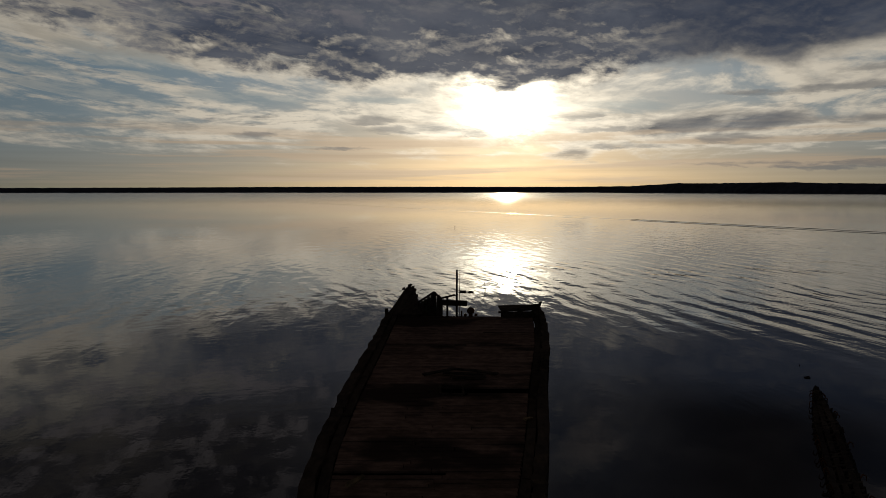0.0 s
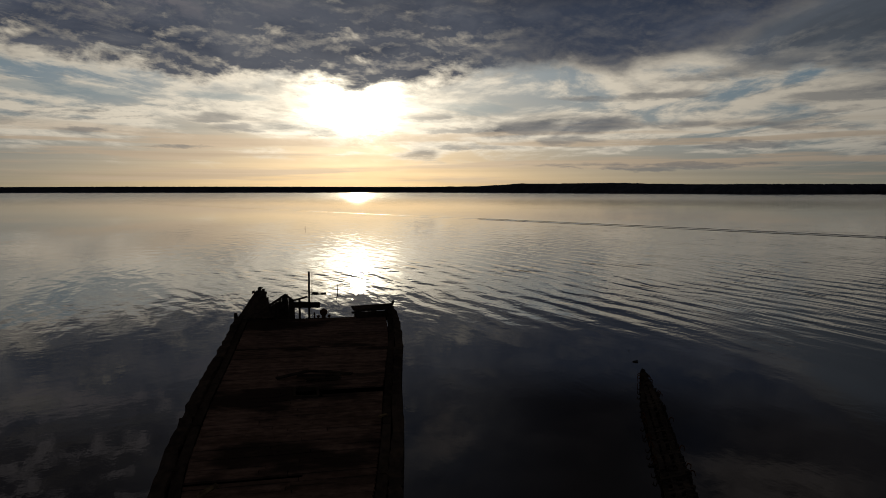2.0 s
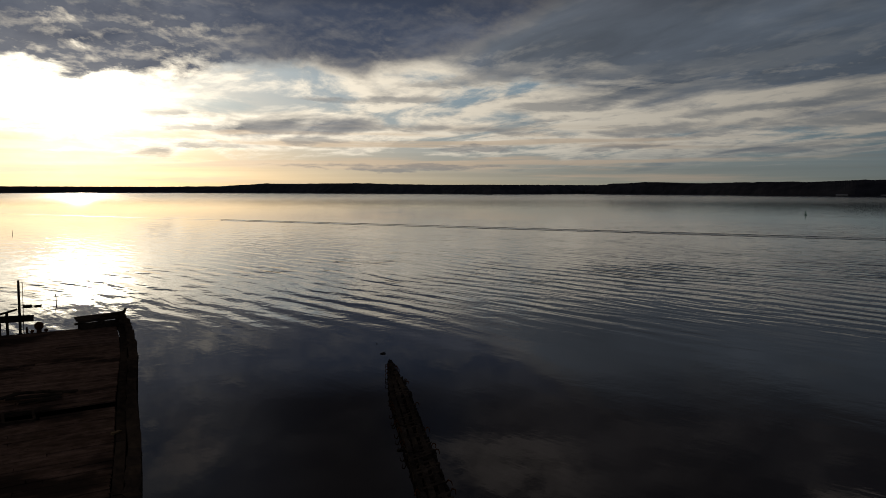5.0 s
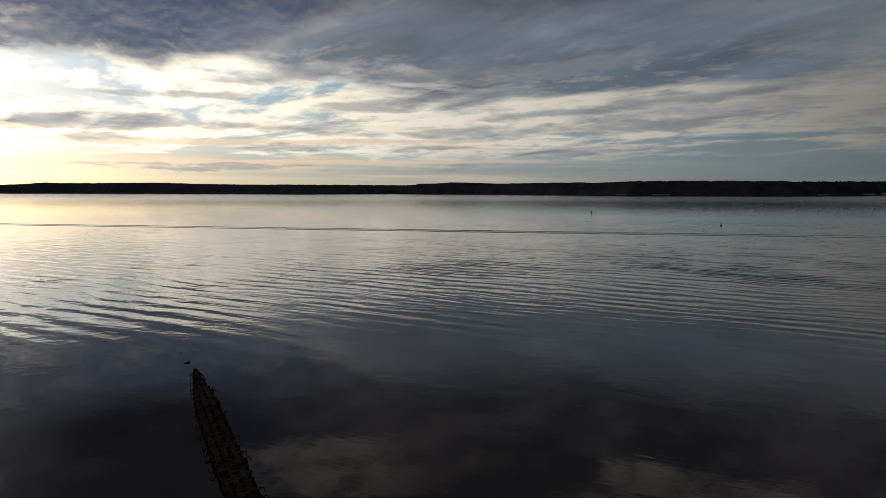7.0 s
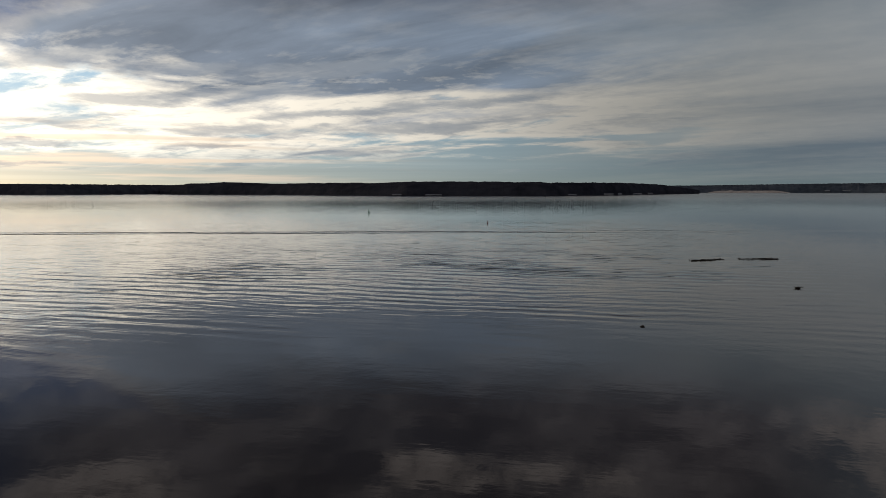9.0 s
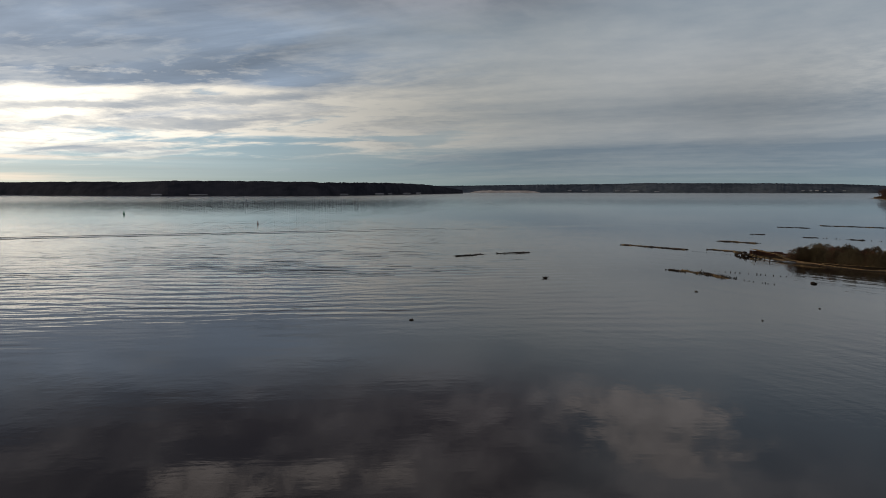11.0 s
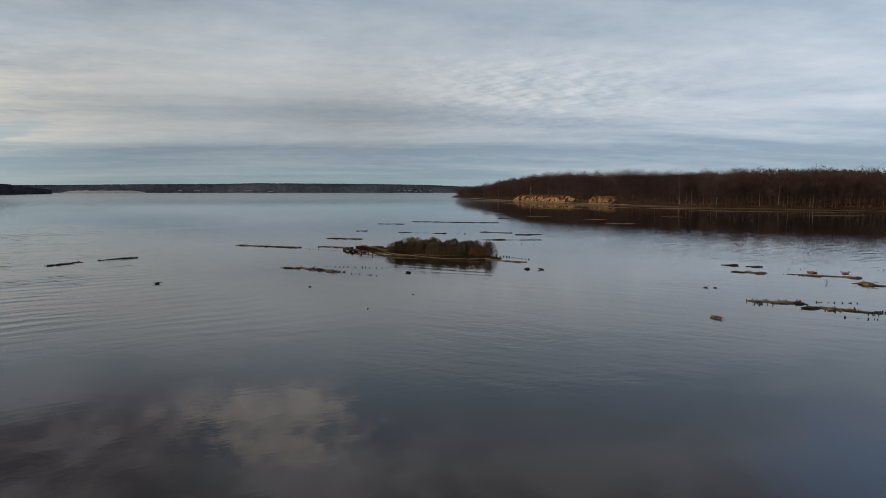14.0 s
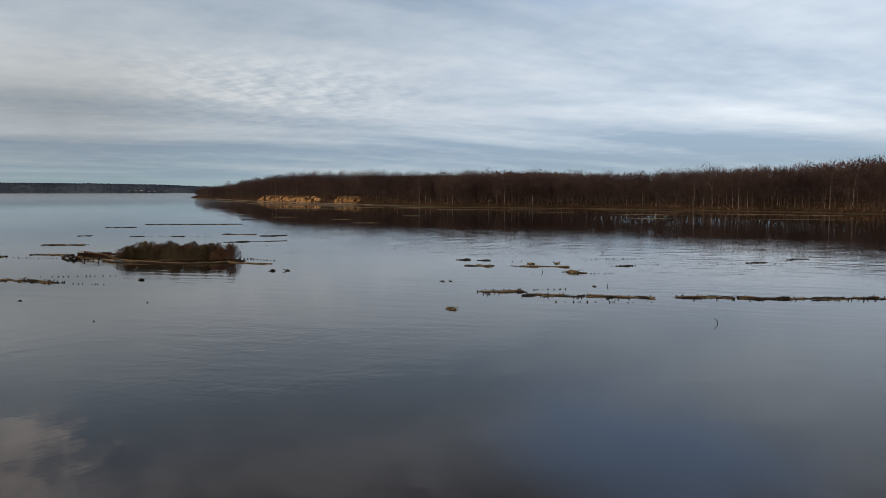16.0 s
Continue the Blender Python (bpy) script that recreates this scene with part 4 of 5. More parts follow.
def build_ship():
    rng = random.Random(11)
    ship = thing("ship_wreck", "long dark wooden ship wreck with weathered plank deck, aground", "shipwreck", (0.8, 30, 0))
    inv = Vector((-0.8, -30, 0))

    def own(name, bm, mat, label="", parent=ship):
        if parent is ship:
            bmesh.ops.translate(bm, vec=inv, verts=bm.verts)
        return part(name, bm, mat, parent, label)

    def beam(name, a, b, w, h, mat, jag=0.06, steps=3, label=""):
        bm = bmesh.new()
        add_beam(bm, a, b, w, h, jag, steps, rng)
        return own(name, bm, mat, label)

    # hull planking, strake by strake on both sides
    ys = [5.5 + i * 1.45 for i in range(30)]
    for side, table in ((-1, EDGE_L), (1, EDGE_R)):
        for k in range(6):
            z1 = 2.36 - k * 0.48
            z0 = z1 - 0.46
            bm = bmesh.new()
            ring = []
            last = 48.8 - rng.uniform(0, 1.2)
            for y in [q for q in ys if q < last] + [last]:
                x = lerp_table(table, y) + side * (0.10 - 0.05 * k * k * 0.35)
                ring.append([bm.verts.new((x + side * o, y, z)) for o, z in ((0.0, z1), (0.0, z0), (-0.10, z0), (-0.10, z1))])
            for r0, r1 in zip(ring, ring[1:]):
                for q in range(4):
                    bm.faces.new((r0[q], r0[(q + 1) % 4], r1[(q + 1) % 4], r1[q]))
            bm.faces.new(ring[0])
            bm.faces.new(ring[-1][::-1])
            bmesh.ops.recalc_face_normals(bm, faces=bm.faces)
            own("hull_strake", bm, TAR_WOOD)
        # top timber of the side, in scarfed lengths, with gnawed edges
        y = 6.0
        end = 48.2
        while y < end - 0.5:
            y1 = min(y + rng.uniform(3.2, 5.5), end)
            bm = bmesh.new()
            n = 7
            ring = []
            for i in range(n + 1):
                q = y + (y1 - y - 0.04) * i / n
                x = lerp_table(table, q) + rng.uniform(-0.05, 0.05)
                top = DECK_Z + 0.20 + rng.uniform(-0.05, 0.04)
                ring.append([bm.verts.new((x + side * o + rng.uniform(-0.03, 0.03), q, z)) for o, z in ((0.06, 2.15), (0.08, top), (-0.34, top + rng.uniform(-0.03, 0.03)), (-0.36, 2.15))])
            for r0, r1 in zip(ring, ring[1:]):
                for q in range(4):
                    bm.faces.new((r0[q], r0[(q + 1) % 4], r1[(q + 1) % 4], r1[q]))
            bm.faces.new(ring[0])
            bm.faces.new(ring[-1][::-1])
            bmesh.ops.recalc_face_normals(bm, faces=bm.faces)
            own("rail_timber", bm, TAR_WOOD, "charred black rail timber")
            y = y1
        # covering boards between rail and deck
        y = 7.0
        while y < 47.0:
            y1 = min(y + rng.uniform(3.0, 5.0), 47.6)
            for j in range(1):
                bm = bmesh.new()
                xa, xb = (lerp_table(table, q) - side * (0.53 + j * 0.34) for q in (y, y1))
                add_beam(bm, (xa, y + 0.02, DECK_Z + 0.01 + rng.uniform(-0.03, 0.02)), (xb, y1, DECK_Z + 0.01 + rng.uniform(-0.03, 0.02)), 0.32, 0.09, 0.06, 3, rng)
                own("covering_board", bm, TAR_WOOD)
            y = y1
    # ribs standing inside the torn end
    for y in (49.4, 50.4, 51.5):
        beam("rib", (lerp_table(EDGE_R, y) - 0.1, y, -0.3), (lerp_table(EDGE_R, y), y, 2.0 + rng.uniform(-0.4, 0.3)), 0.24, 0.26, TAR_WOOD)
    # the left quarter runs on to a jagged tip
    for k in range(6):
        f = k / 5
        y1 = (54.6, 54.9, 54.4, 53.2, 52.6, 51.4)[k] + rng.uniform(-0.3, 0.3)
        xa = -3.62 + k * 0.40
        xb = lerp_table(EDGE_L, y1) + 0.12 + k * 0.26
        beam("quarter_plank", (xa, 47.4, DECK_Z + 0.06), (xb, y1, DECK_Z + 0.06 + (y1 - 47.4) * 0.115), 0.385, 0.16, TAR_WOOD, 0.10, 5)
    for y in (48.5, 50, 51.5, 53, 54.6):
        beam("rib", (lerp_table(EDGE_L, y) + 0.4, y, -0.4), (lerp_table(EDGE_L, y) + 0.15, y, DECK_Z - 0.1 + (y - 47.4) * 0.115), 0.26, 0.28, TAR_WOOD)
    for k in range(4):
        z = 2.2 - k * 0.5
        beam("hull_strake", (-3.75, 48.2, z), (-3.0 + 0.1 * k, 54.6 - k * 0.5, z + 0.7), 0.12, 0.48, TAR_WOOD, 0.08, 3)
    beam("splinter", (-2.75, 55.2, 3.35), (-2.6, 55.3, 3.55), 0.26, 0.2, TAR_WOOD, 0.3, 1)
    beam("splinter", (-2.45, 55.0, 3.3), (-2.3, 55.1, 3.48), 0.22, 0.2, TAR_WOOD, 0.3, 1)
    beam("splinter", (-3.1, 54.6, 3.25), (-3.1, 54.7, 3.4), 0.2, 0.2, TAR_WOOD, 0.3, 1)
    # broken bulkhead of upright boards
    tops = (0.75, 0.86, 1.02, 1.18, 1.38, 1.52, 1.30, 0.98)
    for k, h in enumerate(tops):
        x = -1.65 + k * 0.215
        beam("bulkhead_board", (x, 48.55 + rng.uniform(-0.04, 0.04), 1.6), (x + rng.uniform(-0.02, 0.03), 48.6, DECK_Z + h), 0.235, 0.09, TAR_WOOD, 0.05, 3)
    for a, b in (((-1.78, 0.74), (-0.62, 1.50)), ((-0.66, 1.48), (-0.06, 1.02))):
        beam("bulkhead_cap", (a[0], 48.62, DECK_Z + a[1]), (b[0], 48.62, DECK_Z + b[1]), 0.16, 0.14, TAR_WOOD, 0.10, 4)
    beam("cross_beam", (-0.15, 48.5, DECK_Z + 0.78), (1.66, 48.3, DECK_Z + 0.74), 0.28, 0.36, TAR_WOOD, 0.05, 4, "heavy squared cross beam")
    beam("loose_plank", (-0.25, 48.7, DECK_Z + 1.02), (0.85, 48.5, DECK_Z + 1.32), 0.22, 0.10, TAR_WOOD, 0.12, 4)
    beam("stanchion", (0.30, 48.45, 1.9), (0.30, 48.45, DECK_Z + 1.15), 0.15, 0.15, TAR_WOOD, 0.05, 3)
    bm = bmesh.new()
    add_pole(bm, (0.94, 48.05, 1.8), (0.96, 48.05, 5.56), 0.085, 0.065, 9)
    own("pole", bm, TAR_WOOD, "upright iron-grey pole")
    bm = bmesh.new()
    add_pole(bm, (1.12, 48.2, 1.9), (1.17, 48.2, 5.42), 0.022, 0.018, 6)
    own("rod", bm, IRON, "thin rusted iron rod")
    bm = bmesh.new()
    add_pole(bm, (1.28, 47.9, 2.2), (1.28, 47.9, 2.74), 0.06, 0.055, 7)
    own("stub", bm, IRON)
    # round-headed bollard
    bm = bmesh.new()
    add_pole(bm, (1.9, 47.55, 2.3), (1.9, 47.55, 2.66), 0.15, 0.13, 10)
    add_lump(bm, (1.9, 47.55, 2.80), 0.27, 0.27, 0.25, rng, 0.03, 2)
    bollard = own("bollard", bm, IRON, "rusted round-headed iron bollard")
    for dx in (-0.36, 0.36):
        bm = bmesh.new()
        add_lump(bm, (1.9 + dx, 47.5, 2.52), 0.13, 0.12, 0.12, rng, 0.15, 1)
        bmesh.ops.translate(bm, vec=inv, verts=bm.verts)
        part("bollard_foot", bm, IRON, bollard)
    # raised block on the starboard quarter
    for k in range(5):
        y = 46.75 + k * 0.36
        beam("block_plank", (3.95 + rng.uniform(-0.12, 0.1), y, DECK_Z + 0.52), (6.5, y + 0.35, DECK_Z + 0.56), 0.34, 0.14, TAR_WOOD, 0.08, 5)
    for x in (4.15, 5.3, 6.3):
        for y in (46.9, 48.2):
            beam("block_post", (x, y, 2.2), (x, y, DECK_Z + 0.48), 0.22, 0.22, TAR_WOOD)
    for k in range(2):
        beam("block_board", (4.05, 46.75, DECK_Z + 0.12 + k * 0.21), (6.45, 46.95, DECK_Z + 0.12 + k * 0.21), 0.08, 0.20, TAR_WOOD, 0.07, 4)
    beam("loose_plank", (5.25, 47.3, DECK_Z + 0.70), (6.75, 47.7, DECK_Z + 0.76), 0.25, 0.12, TAR_WOOD, 0.12, 4)
    beam("splinter", (6.55, 47.6, DECK_Z + 0.6), (6.72, 47.7, DECK_Z + 0.95), 0.12, 0.12, TAR_WOOD, 0.2, 1)
    beam("loose_plank", (3.75, 46.9, DECK_Z + 0.36), (4.3, 46.9, DECK_Z + 0.40), 0.16, 0.12, TAR_WOOD, 0.12, 2)
    for k in range(5):
        y = 48.2 + k * 0.8
        beam("quarter_plank", (6.55 - k * 0.02, y, DECK_Z - 0.1), (lerp_table(EDGE_R, y) + 0.05, y + 0.1, DECK_Z - 0.05), 0.75, 0.14, TAR_WOOD, 0.1, 2)
    # knob on the port rail
    beam("timber_head", (-3.85, 47.2, 2.3), (-3.85, 47.2, 3.02), 0.22, 0.22, TAR_WOOD, 0.08, 2)
    # dark sheet added under the deck, standing in for shade in hatch and gaps
    bm = bmesh.new()
    stations = [y for y in ys if y < 47.2]
    rows = [[bm.verts.new((lerp_table(t, y) - s * 0.2, y, 2.0 + rng.uniform(-0.1, 0.05))) for s, t in ((-1, EDGE_L), (1, EDGE_R))] for y in stations]
    for r0, r1 in zip(rows, rows[1:]):
        bm.faces.new((r0[0], r0[1], r1[1], r1[0]))
    made = bmesh.ops.extrude_face_region(bm, geom=bm.faces[:])
    bmesh.ops.translate(bm, vec=(0, 0, -0.15), verts=[v for v in made["geom"] if isinstance(v, bmesh.types.BMVert)])
    bmesh.ops.recalc_face_normals(bm, faces=bm.faces)
    own("lower_deck", bm, WET_WOOD, "dark sheet added under the deck to make its holes look dark")
    beam("end_beam", (-2.3, 47.45, DECK_Z - 0.16), (6.4, 47.2, DECK_Z - 0.16), 0.34, 0.28, TAR_WOOD, 0.04, 6)
    # coaming round the small hatch
    for a, b in (((-0.12, 28.9), (0.86, 28.8)), ((-0.12, 30.15), (0.86, 30.05)), ((-0.12, 28.9), (-0.12, 30.15)), ((0.86, 28.8), (0.86, 30.05))):
        beam("hatch_coaming", (*a, DECK_Z + 0.02), (*b, DECK_Z + 0.02), 0.10, 0.12, TAR_WOOD, 0.05, 2)
    # sprung boards heaped across the deck
    for a, b in (((-0.9, 31.7, 0.12), (0.6, 32.5, 0.20)), ((0.3, 32.45, 0.2), (1.5, 32.3, 0.16)), ((1.4, 32.35, 0.14), (2.5, 31.9, 0.10)), ((0.4, 31.2, 0.10), (1.9, 31.35, 0.13)), ((0.0, 31.9, 0.16), (2.0, 31.7, 0.12))):
        beam("sprung_board", (a[0], a[1], DECK_Z + a[2]), (b[0], b[1], DECK_Z + b[2]), 0.26, 0.07, TAR_WOOD, 0.12, 3)
    beam("loose_plank", (-2.75, 19.5, DECK_Z + 0.12), (-2.35, 19.9, DECK_Z + 0.22), 0.20, 0.06, GREY_WOOD, 0.2, 2, "sun-bleached scrap of plank")
    beam("loose_plank", (3.0, 25.4, DECK_Z + 0.10), (3.3, 25.5, DECK_Z + 0.12), 0.14, 0.06, GREY_WOOD, 0.2, 2)
    # deck planks laid across the ship
    y = 8.3
    pitch = 0.287
    row = 0
    shared = {}
    while y < 47.2:
        x0, x1 = lerp_table(EDGE_L, y) + 0.74, lerp_table(EDGE_R, y) - 0.74
        if x1 - x0 > 0.8:
            cuts = [x0, x0 + (x1 - x0) * rng.uniform(0.3, 0.7), x1]
            for a, b in zip(cuts, cuts[1:]):
                if -0.1 < y - 28.85 < 1.2 and b > -0.1 and a < 0.85:
                    a, b = (a, -0.1) if a < -0.3 else (0.85, b)
                    if b - a < 0.2:
                        continue
                if rng.random() < 0.015:
                    continue
                bm = bmesh.new()
                dz, dz2 = rng.uniform(-0.014, 0.012), rng.uniform(-0.014, 0.012)
                add_beam(bm, (a + 0.01, y, DECK_Z - 0.03 + dz), (b - 0.01, y + rng.uniform(-0.01, 0.01), DECK_Z - 0.03 + dz2), pitch - 0.012, 0.07, 0.03, 3, rng)
                own("deck_plank", bm, DECK_WOOD)
        y += pitch
        row += 1


build_ship()

# ---------------------------------------------------------------- sunken hulls and loose timber
def wobble(a, b, n, amp, rng):
    a, b = Vector(a), Vector(b)
    return [a.lerp(b, i / n) + Vector((rng.uniform(-amp, amp), rng.uniform(-amp, amp), 0)) for i in range(n + 1)]


def tar_remnant():
    """The side of a hull awash: close-set frames between stringers, with bolts standing out of them."""
    rng = random.Random(5)
    a, b = Vector((10.72, 15.5, 0)), Vector((20.05, 37.0, 0))
    ob = thing("hull_remnant", "long dark strip of rotten hull frames awash in still water", "shipwreck", tuple(a))
    d = (b - a).normalized()
    side = Vector((d.y, -d.x, 0))
    length = (b - a).length

    def at(s, o, z):
        return d * s + side * o + Vector((0, 0, z))

    def width(s):
        return 0.86 * min(1.0, 0.10 + (length - s) / 7.0)

    for o, h in ((-0.55, 0.26), (-0.16, 0.34), (0.32, 0.40)):
        s = 0.0
        while s < length - 2.0:
            s1 = min(s + rng.uniform(3.0, 5.5), length - 0.6)
            k0, k1 = width(s) / 1.15, width(s1) / 1.15
            beam_part("stringer", at(s, o * k0, h * 0.5), at(s1 - 0.1, o * k1, h * 0.5 + rng.uniform(-0.06, 0.04)), 0.20, h + 0.2, WET_WOOD, ob, 0.16, 7, rng=rng)
            s = s1
    s = 0.2
    while s < length:
        w = width(s)
        z = 0.30 + rng.uniform(-0.10, 0.10)
        lean = rng.uniform(-0.06, 0.06)
        beam_part("frame_timber", at(s, -w * 0.56 + rng.uniform(-0.08, 0.05), z * 0.55), at(s + lean, w * 0.52 + rng.uniform(-0.05, 0.10), z + 0.12), 0.20, 0.20, WET_WOOD, ob, 0.2, 4, rng=rng)
        if rng.random() < 0.75:
            beam_part("frame_head", at(s + lean, w * 0.50, z), at(s + lean + rng.uniform(-0.1, 0.1), w * 0.62 + rng.uniform(0, 0.1), -0.4), 0.22, 0.22, WET_WOOD, ob, 0.15, 2, rng=rng)
        if rng.random() < 0.55:
            for o, tilt in ((w * 0.58, 0.22), (-w * 0.58, -0.2)):
                if rng.random() < 0.6:
                    bm = bmesh.new()
                    p0, p1 = at(s, o * 0.9, 0.2), at(s + rng.uniform(-0.1, 0.1), o + tilt * 0.5, 0.44 + rng.uniform(0, 0.12))
                    p2 = p1 + side * tilt * 0.5 + Vector((0, 0, -0.05))
                    add_pole(bm, p0, p1, 0.030, 0.026, 5)
                    add_pole(bm, p1, p2, 0.026, 0.022, 5)
                    add_pole(bm, p2, p2 + Vector((rng.uniform(-0.05, 0.05), rng.uniform(-0.1, 0), -0.16)), 0.022, 0.014, 5)
                    part("drift_bolt", bm, IRON, ob)
        s += rng.uniform(0.42, 0.52)


tar_remnant()


def log_part(name, a, b, w, h, mat, parent, rng):
    """A waterworn timber, thinning to both ends."""
    bm = bmesh.new()
    a, b = Vector(a), Vector(b)
    d = (b - a).normalized()
    side = d.cross(Vector((0, 0, 1))).normalized()
    rings = []
    for f, k in ((0, 0.45), (0.10, 0.8), (0.45, 1.0), (0.85, 0.85), (1, 0.40)):
        c = a.lerp(b, f) + side * rng.uniform(-0.1, 0.1) + Vector((0, 0, rng.uniform(-0.06, 0.05)))
        rings.append([bm.verts.new(c + side * (u * w * 0.5 * k * rng.uniform(0.75, 1.25)) + Vector((0, 0, v * h * 0.5 * k * rng.uniform(0.7, 1.3)))) for u, v in ((-1, -0.6), (-0.7, 0.7), (0.1, 1), (0.8, 0.6), (1, -0.5))])
    for r0, r1 in zip(rings, rings[1:]):
        for k in range(5):
            bm.faces.new((r0[k], r0[(k + 1) % 5], r1[(k + 1) % 5], r1[k]))
    bm.faces.new(rings[0][::-1])
    bm.faces.new(rings[-1])
    return part(name, bm, mat, parent)


def timber_line(label, points, w, h0, wood, seed, ribs=0.0, rib_h=0.5, spread=0.5, name="wreck_timber", bed=0.0):
    """Beams end to end along the points, just out of the water, with rib stubs every `ribs` metres."""
    rng = random.Random(seed)
    base = Vector((*points[0], 0))
    ob = thing(name, label, "wreckage", tuple(base), group="sunken hulls")
    pts = [Vector((*p, 0)) - base for p in points]
    for a, b in zip(pts, pts[1:]):
        span = (b - a).length
        d = (b - a).normalized()
        cross = Vector((d.y, -d.x, 0))
        for o in ((-0.5, -0.05, 0.45) if w > 0.7 else (-0.25, 0.0, 0.25)):
            q = rng.uniform(0, 0.6)
            while q < span - 0.3:
                size = min(rng.uniform(0.7, 3.4), span - q)
                if rng.random() < 0.94:
                    mat = wood if rng.random() < 0.5 else WET_WOOD
                    off = cross * (o * w + rng.uniform(-0.15, 0.15))
                    turn = cross * rng.uniform(-0.18, 0.18)
                    z0, z1 = (rng.uniform(-0.10, 0.05) + h0 * 0.08 for _ in range(2))
                    log_part("beam", a + d * q + off + Vector((0, 0, z0)), a + d * (q + size) + off + turn + Vector((0, 0, z1)), w * 0.34 * rng.uniform(0.35, 1.2), rng.uniform(0.10, 0.28), mat, ob, rng)
                q += size * rng.uniform(0.45, 0.95)
        if ribs:
            k = round((b - a).length / ribs * 3.0)
            for i in range(k):
                if rng.random() < 0.12:
                    continue
                p = a.lerp(b, (i + rng.uniform(0.2, 0.8)) / k) + cross * rng.choice((-1, 1)) * (w * 0.5 + rng.uniform(0.0, spread))
                lean = cross * rng.uniform(-0.3, 0.3) + d * rng.uniform(-0.45, 0.45)
                beam_part("rib_stub", p + Vector((0, 0, -0.4)), p + lean + Vector((0, 0, rib_h * rng.uniform(0.06, 0.34))), rng.uniform(0.04, 0.10), rng.uniform(0.04, 0.10), WET_WOOD, ob, 0.2, 2, rng=rng)
    return ob


def post_row(label, a, b, n, h, seed, fork=False, r=0.10):
    rng = random.Random(seed)
    a, b = Vector((*a, 0)), Vector((*b, 0))
    ob = thing("post_row", label, "wreckage", tuple(a), group="sunken hulls")
    d = (b - a).normalized()
    for i in range(n):
        p = (b - a) * ((i + rng.uniform(0.1, 0.9)) / n)
        k = h * rng.uniform(0.04, 0.30)
        bm = bmesh.new()
        tip = p + d * rng.uniform(-0.22, 0.22) + Vector((0, 0, k))
        add_pole(bm, p - Vector((0, 0, 0.5)), tip, r * rng.uniform(0.5, 0.9), r * 0.4, 6)
        if fork:
            add_pole(bm, p - Vector((0, 0, 0.3)) + d * 0.15, p - d * k * rng.uniform(0.4, 0.9) + Vector((0, 0, k * 0.9)), r * 0.6, r * 0.4, 6)
        part("post", bm, WET_WOOD, ob)
    return ob


def snag(name, label, at, size, seed, sticks=3, mat=WET_WOOD, category="driftwood"):
    """A lump of waterlogged wood with a few roots."""
    rng = random.Random(seed)
    size *= 0.7
    ob = thing(name, label, category, (*at, 0), group="snags")
    bm = bmesh.new()
    add_lump(bm, (0, 0, size * 0.10), size, size * 0.6, size * 0.30, rng, 0.5, 2)
    part("lump", bm, mat, ob)
    for i in range(sticks):
        q = rng.uniform(0, 6.28)
        bm = bmesh.new()
        add_pole(bm, (0, 0, 0.05), (math.cos(q) * size * 1.5, math.sin(q) * size * 1.4, size * rng.uniform(0.1, 0.6)), 0.04, 0.02, 5)
        part("root", bm, mat, ob)
    return ob


def stake(label, at, h, lean, r=0.07, turn=0.0):
    h, r = h * 0.6, r * 0.5
    ob = thing("stake", label, "stake", (*at, 0), turn, group="stakes")
    bm = bmesh.new()
    add_pole(bm, (0, 0, -0.6), (lean * 0.4, 0, h * 0.55), r, r * 0.9, 7)
    add_pole(bm, (lean * 0.4, 0, h * 0.55), (lean, 0, h), r * 0.9, r * 0.5, 7)
    part("shaft", bm, WET_WOOD, ob)
    return ob


# by the headland and the open bay
bar = "low line of sun-bleached hull timber with rib stubs, awash"
timber_line(bar, [(47.6, -58.4), (44.6, -62.6)], 1.3, 0.42, GREY_WOOD, 21, 0.5, 0.75, 0.5)
timber_line(bar, [(43.4, -60.2), (38, -64.2), (31.9, -68.2)], 0.8, 0.45, GREY_WOOD, 22, 0.7, 0.6, 0.9)
post_row("row of dark rotten frame stubs beside a sunken hull", (44.9, -63.8), (42.3, -67.5), 9, 0.45, 23, r=0.16)
post_row("row of dark rotten frame stubs beside a sunken hull", (38.2, -58.6), (30.5, -65.6), 12, 0.55, 24, True, 0.08)
timber_line(bar, [(30.8, -70.0), (26.2, -74.1), (21.5, -77.4), (15.0, -84.4), (9, -91)], 0.9, 0.45, GREY_WOOD, 25, 0.75, 0.65, 0.8)
post_row("row of bent frame stubs beside a sunken hull", (29, -70), (14, -83), 12, 0.7, 26, True, 0.08)
timber_line("mossy log pile of hull timber, awash", [(68.2, -78.0), (64.0, -80.2)], 1.6, 0.5, GREY_WOOD, 27, 0.9, 0.4, 0.4)
timber_line("thin line of grey hull timber, awash", [(62.4, -81.9), (55.4, -87.2)], 0.6, 0.3, GREY_WOOD, 28, 1.3, 0.4, 0.4)
timber_line("short dark timbers showing above still water", [(74.2, -83.0), (73.0, -85.0)], 0.8, 0.4, WET_WOOD, 29, 0.6, 0.4, 0.3)
timber_line("short dark timbers showing above still water", [(71.4, -84.4), (70.2, -86.6)], 0.5, 0.25, WET_WOOD, 30)
post_row("row of dark rotten frame stubs in still water", (68.5, -86.0), (60.0, -92.0), 9, 0.4, 31, r=0.14)
snag("mound", "low mound of mud and rotten timber in the water", (62, -86.6), 0.8, 32, 2, SOIL, "mound")
snag("mound", "low mound of mud and rotten timber in the water", (59.5, -89.8), 0.75, 33, 1, SOIL, "mound")
snag("mound", "mound of reeds and grey timber in the water", (51.0, -81.5), 1.2, 34, 5, SOIL, "mound")
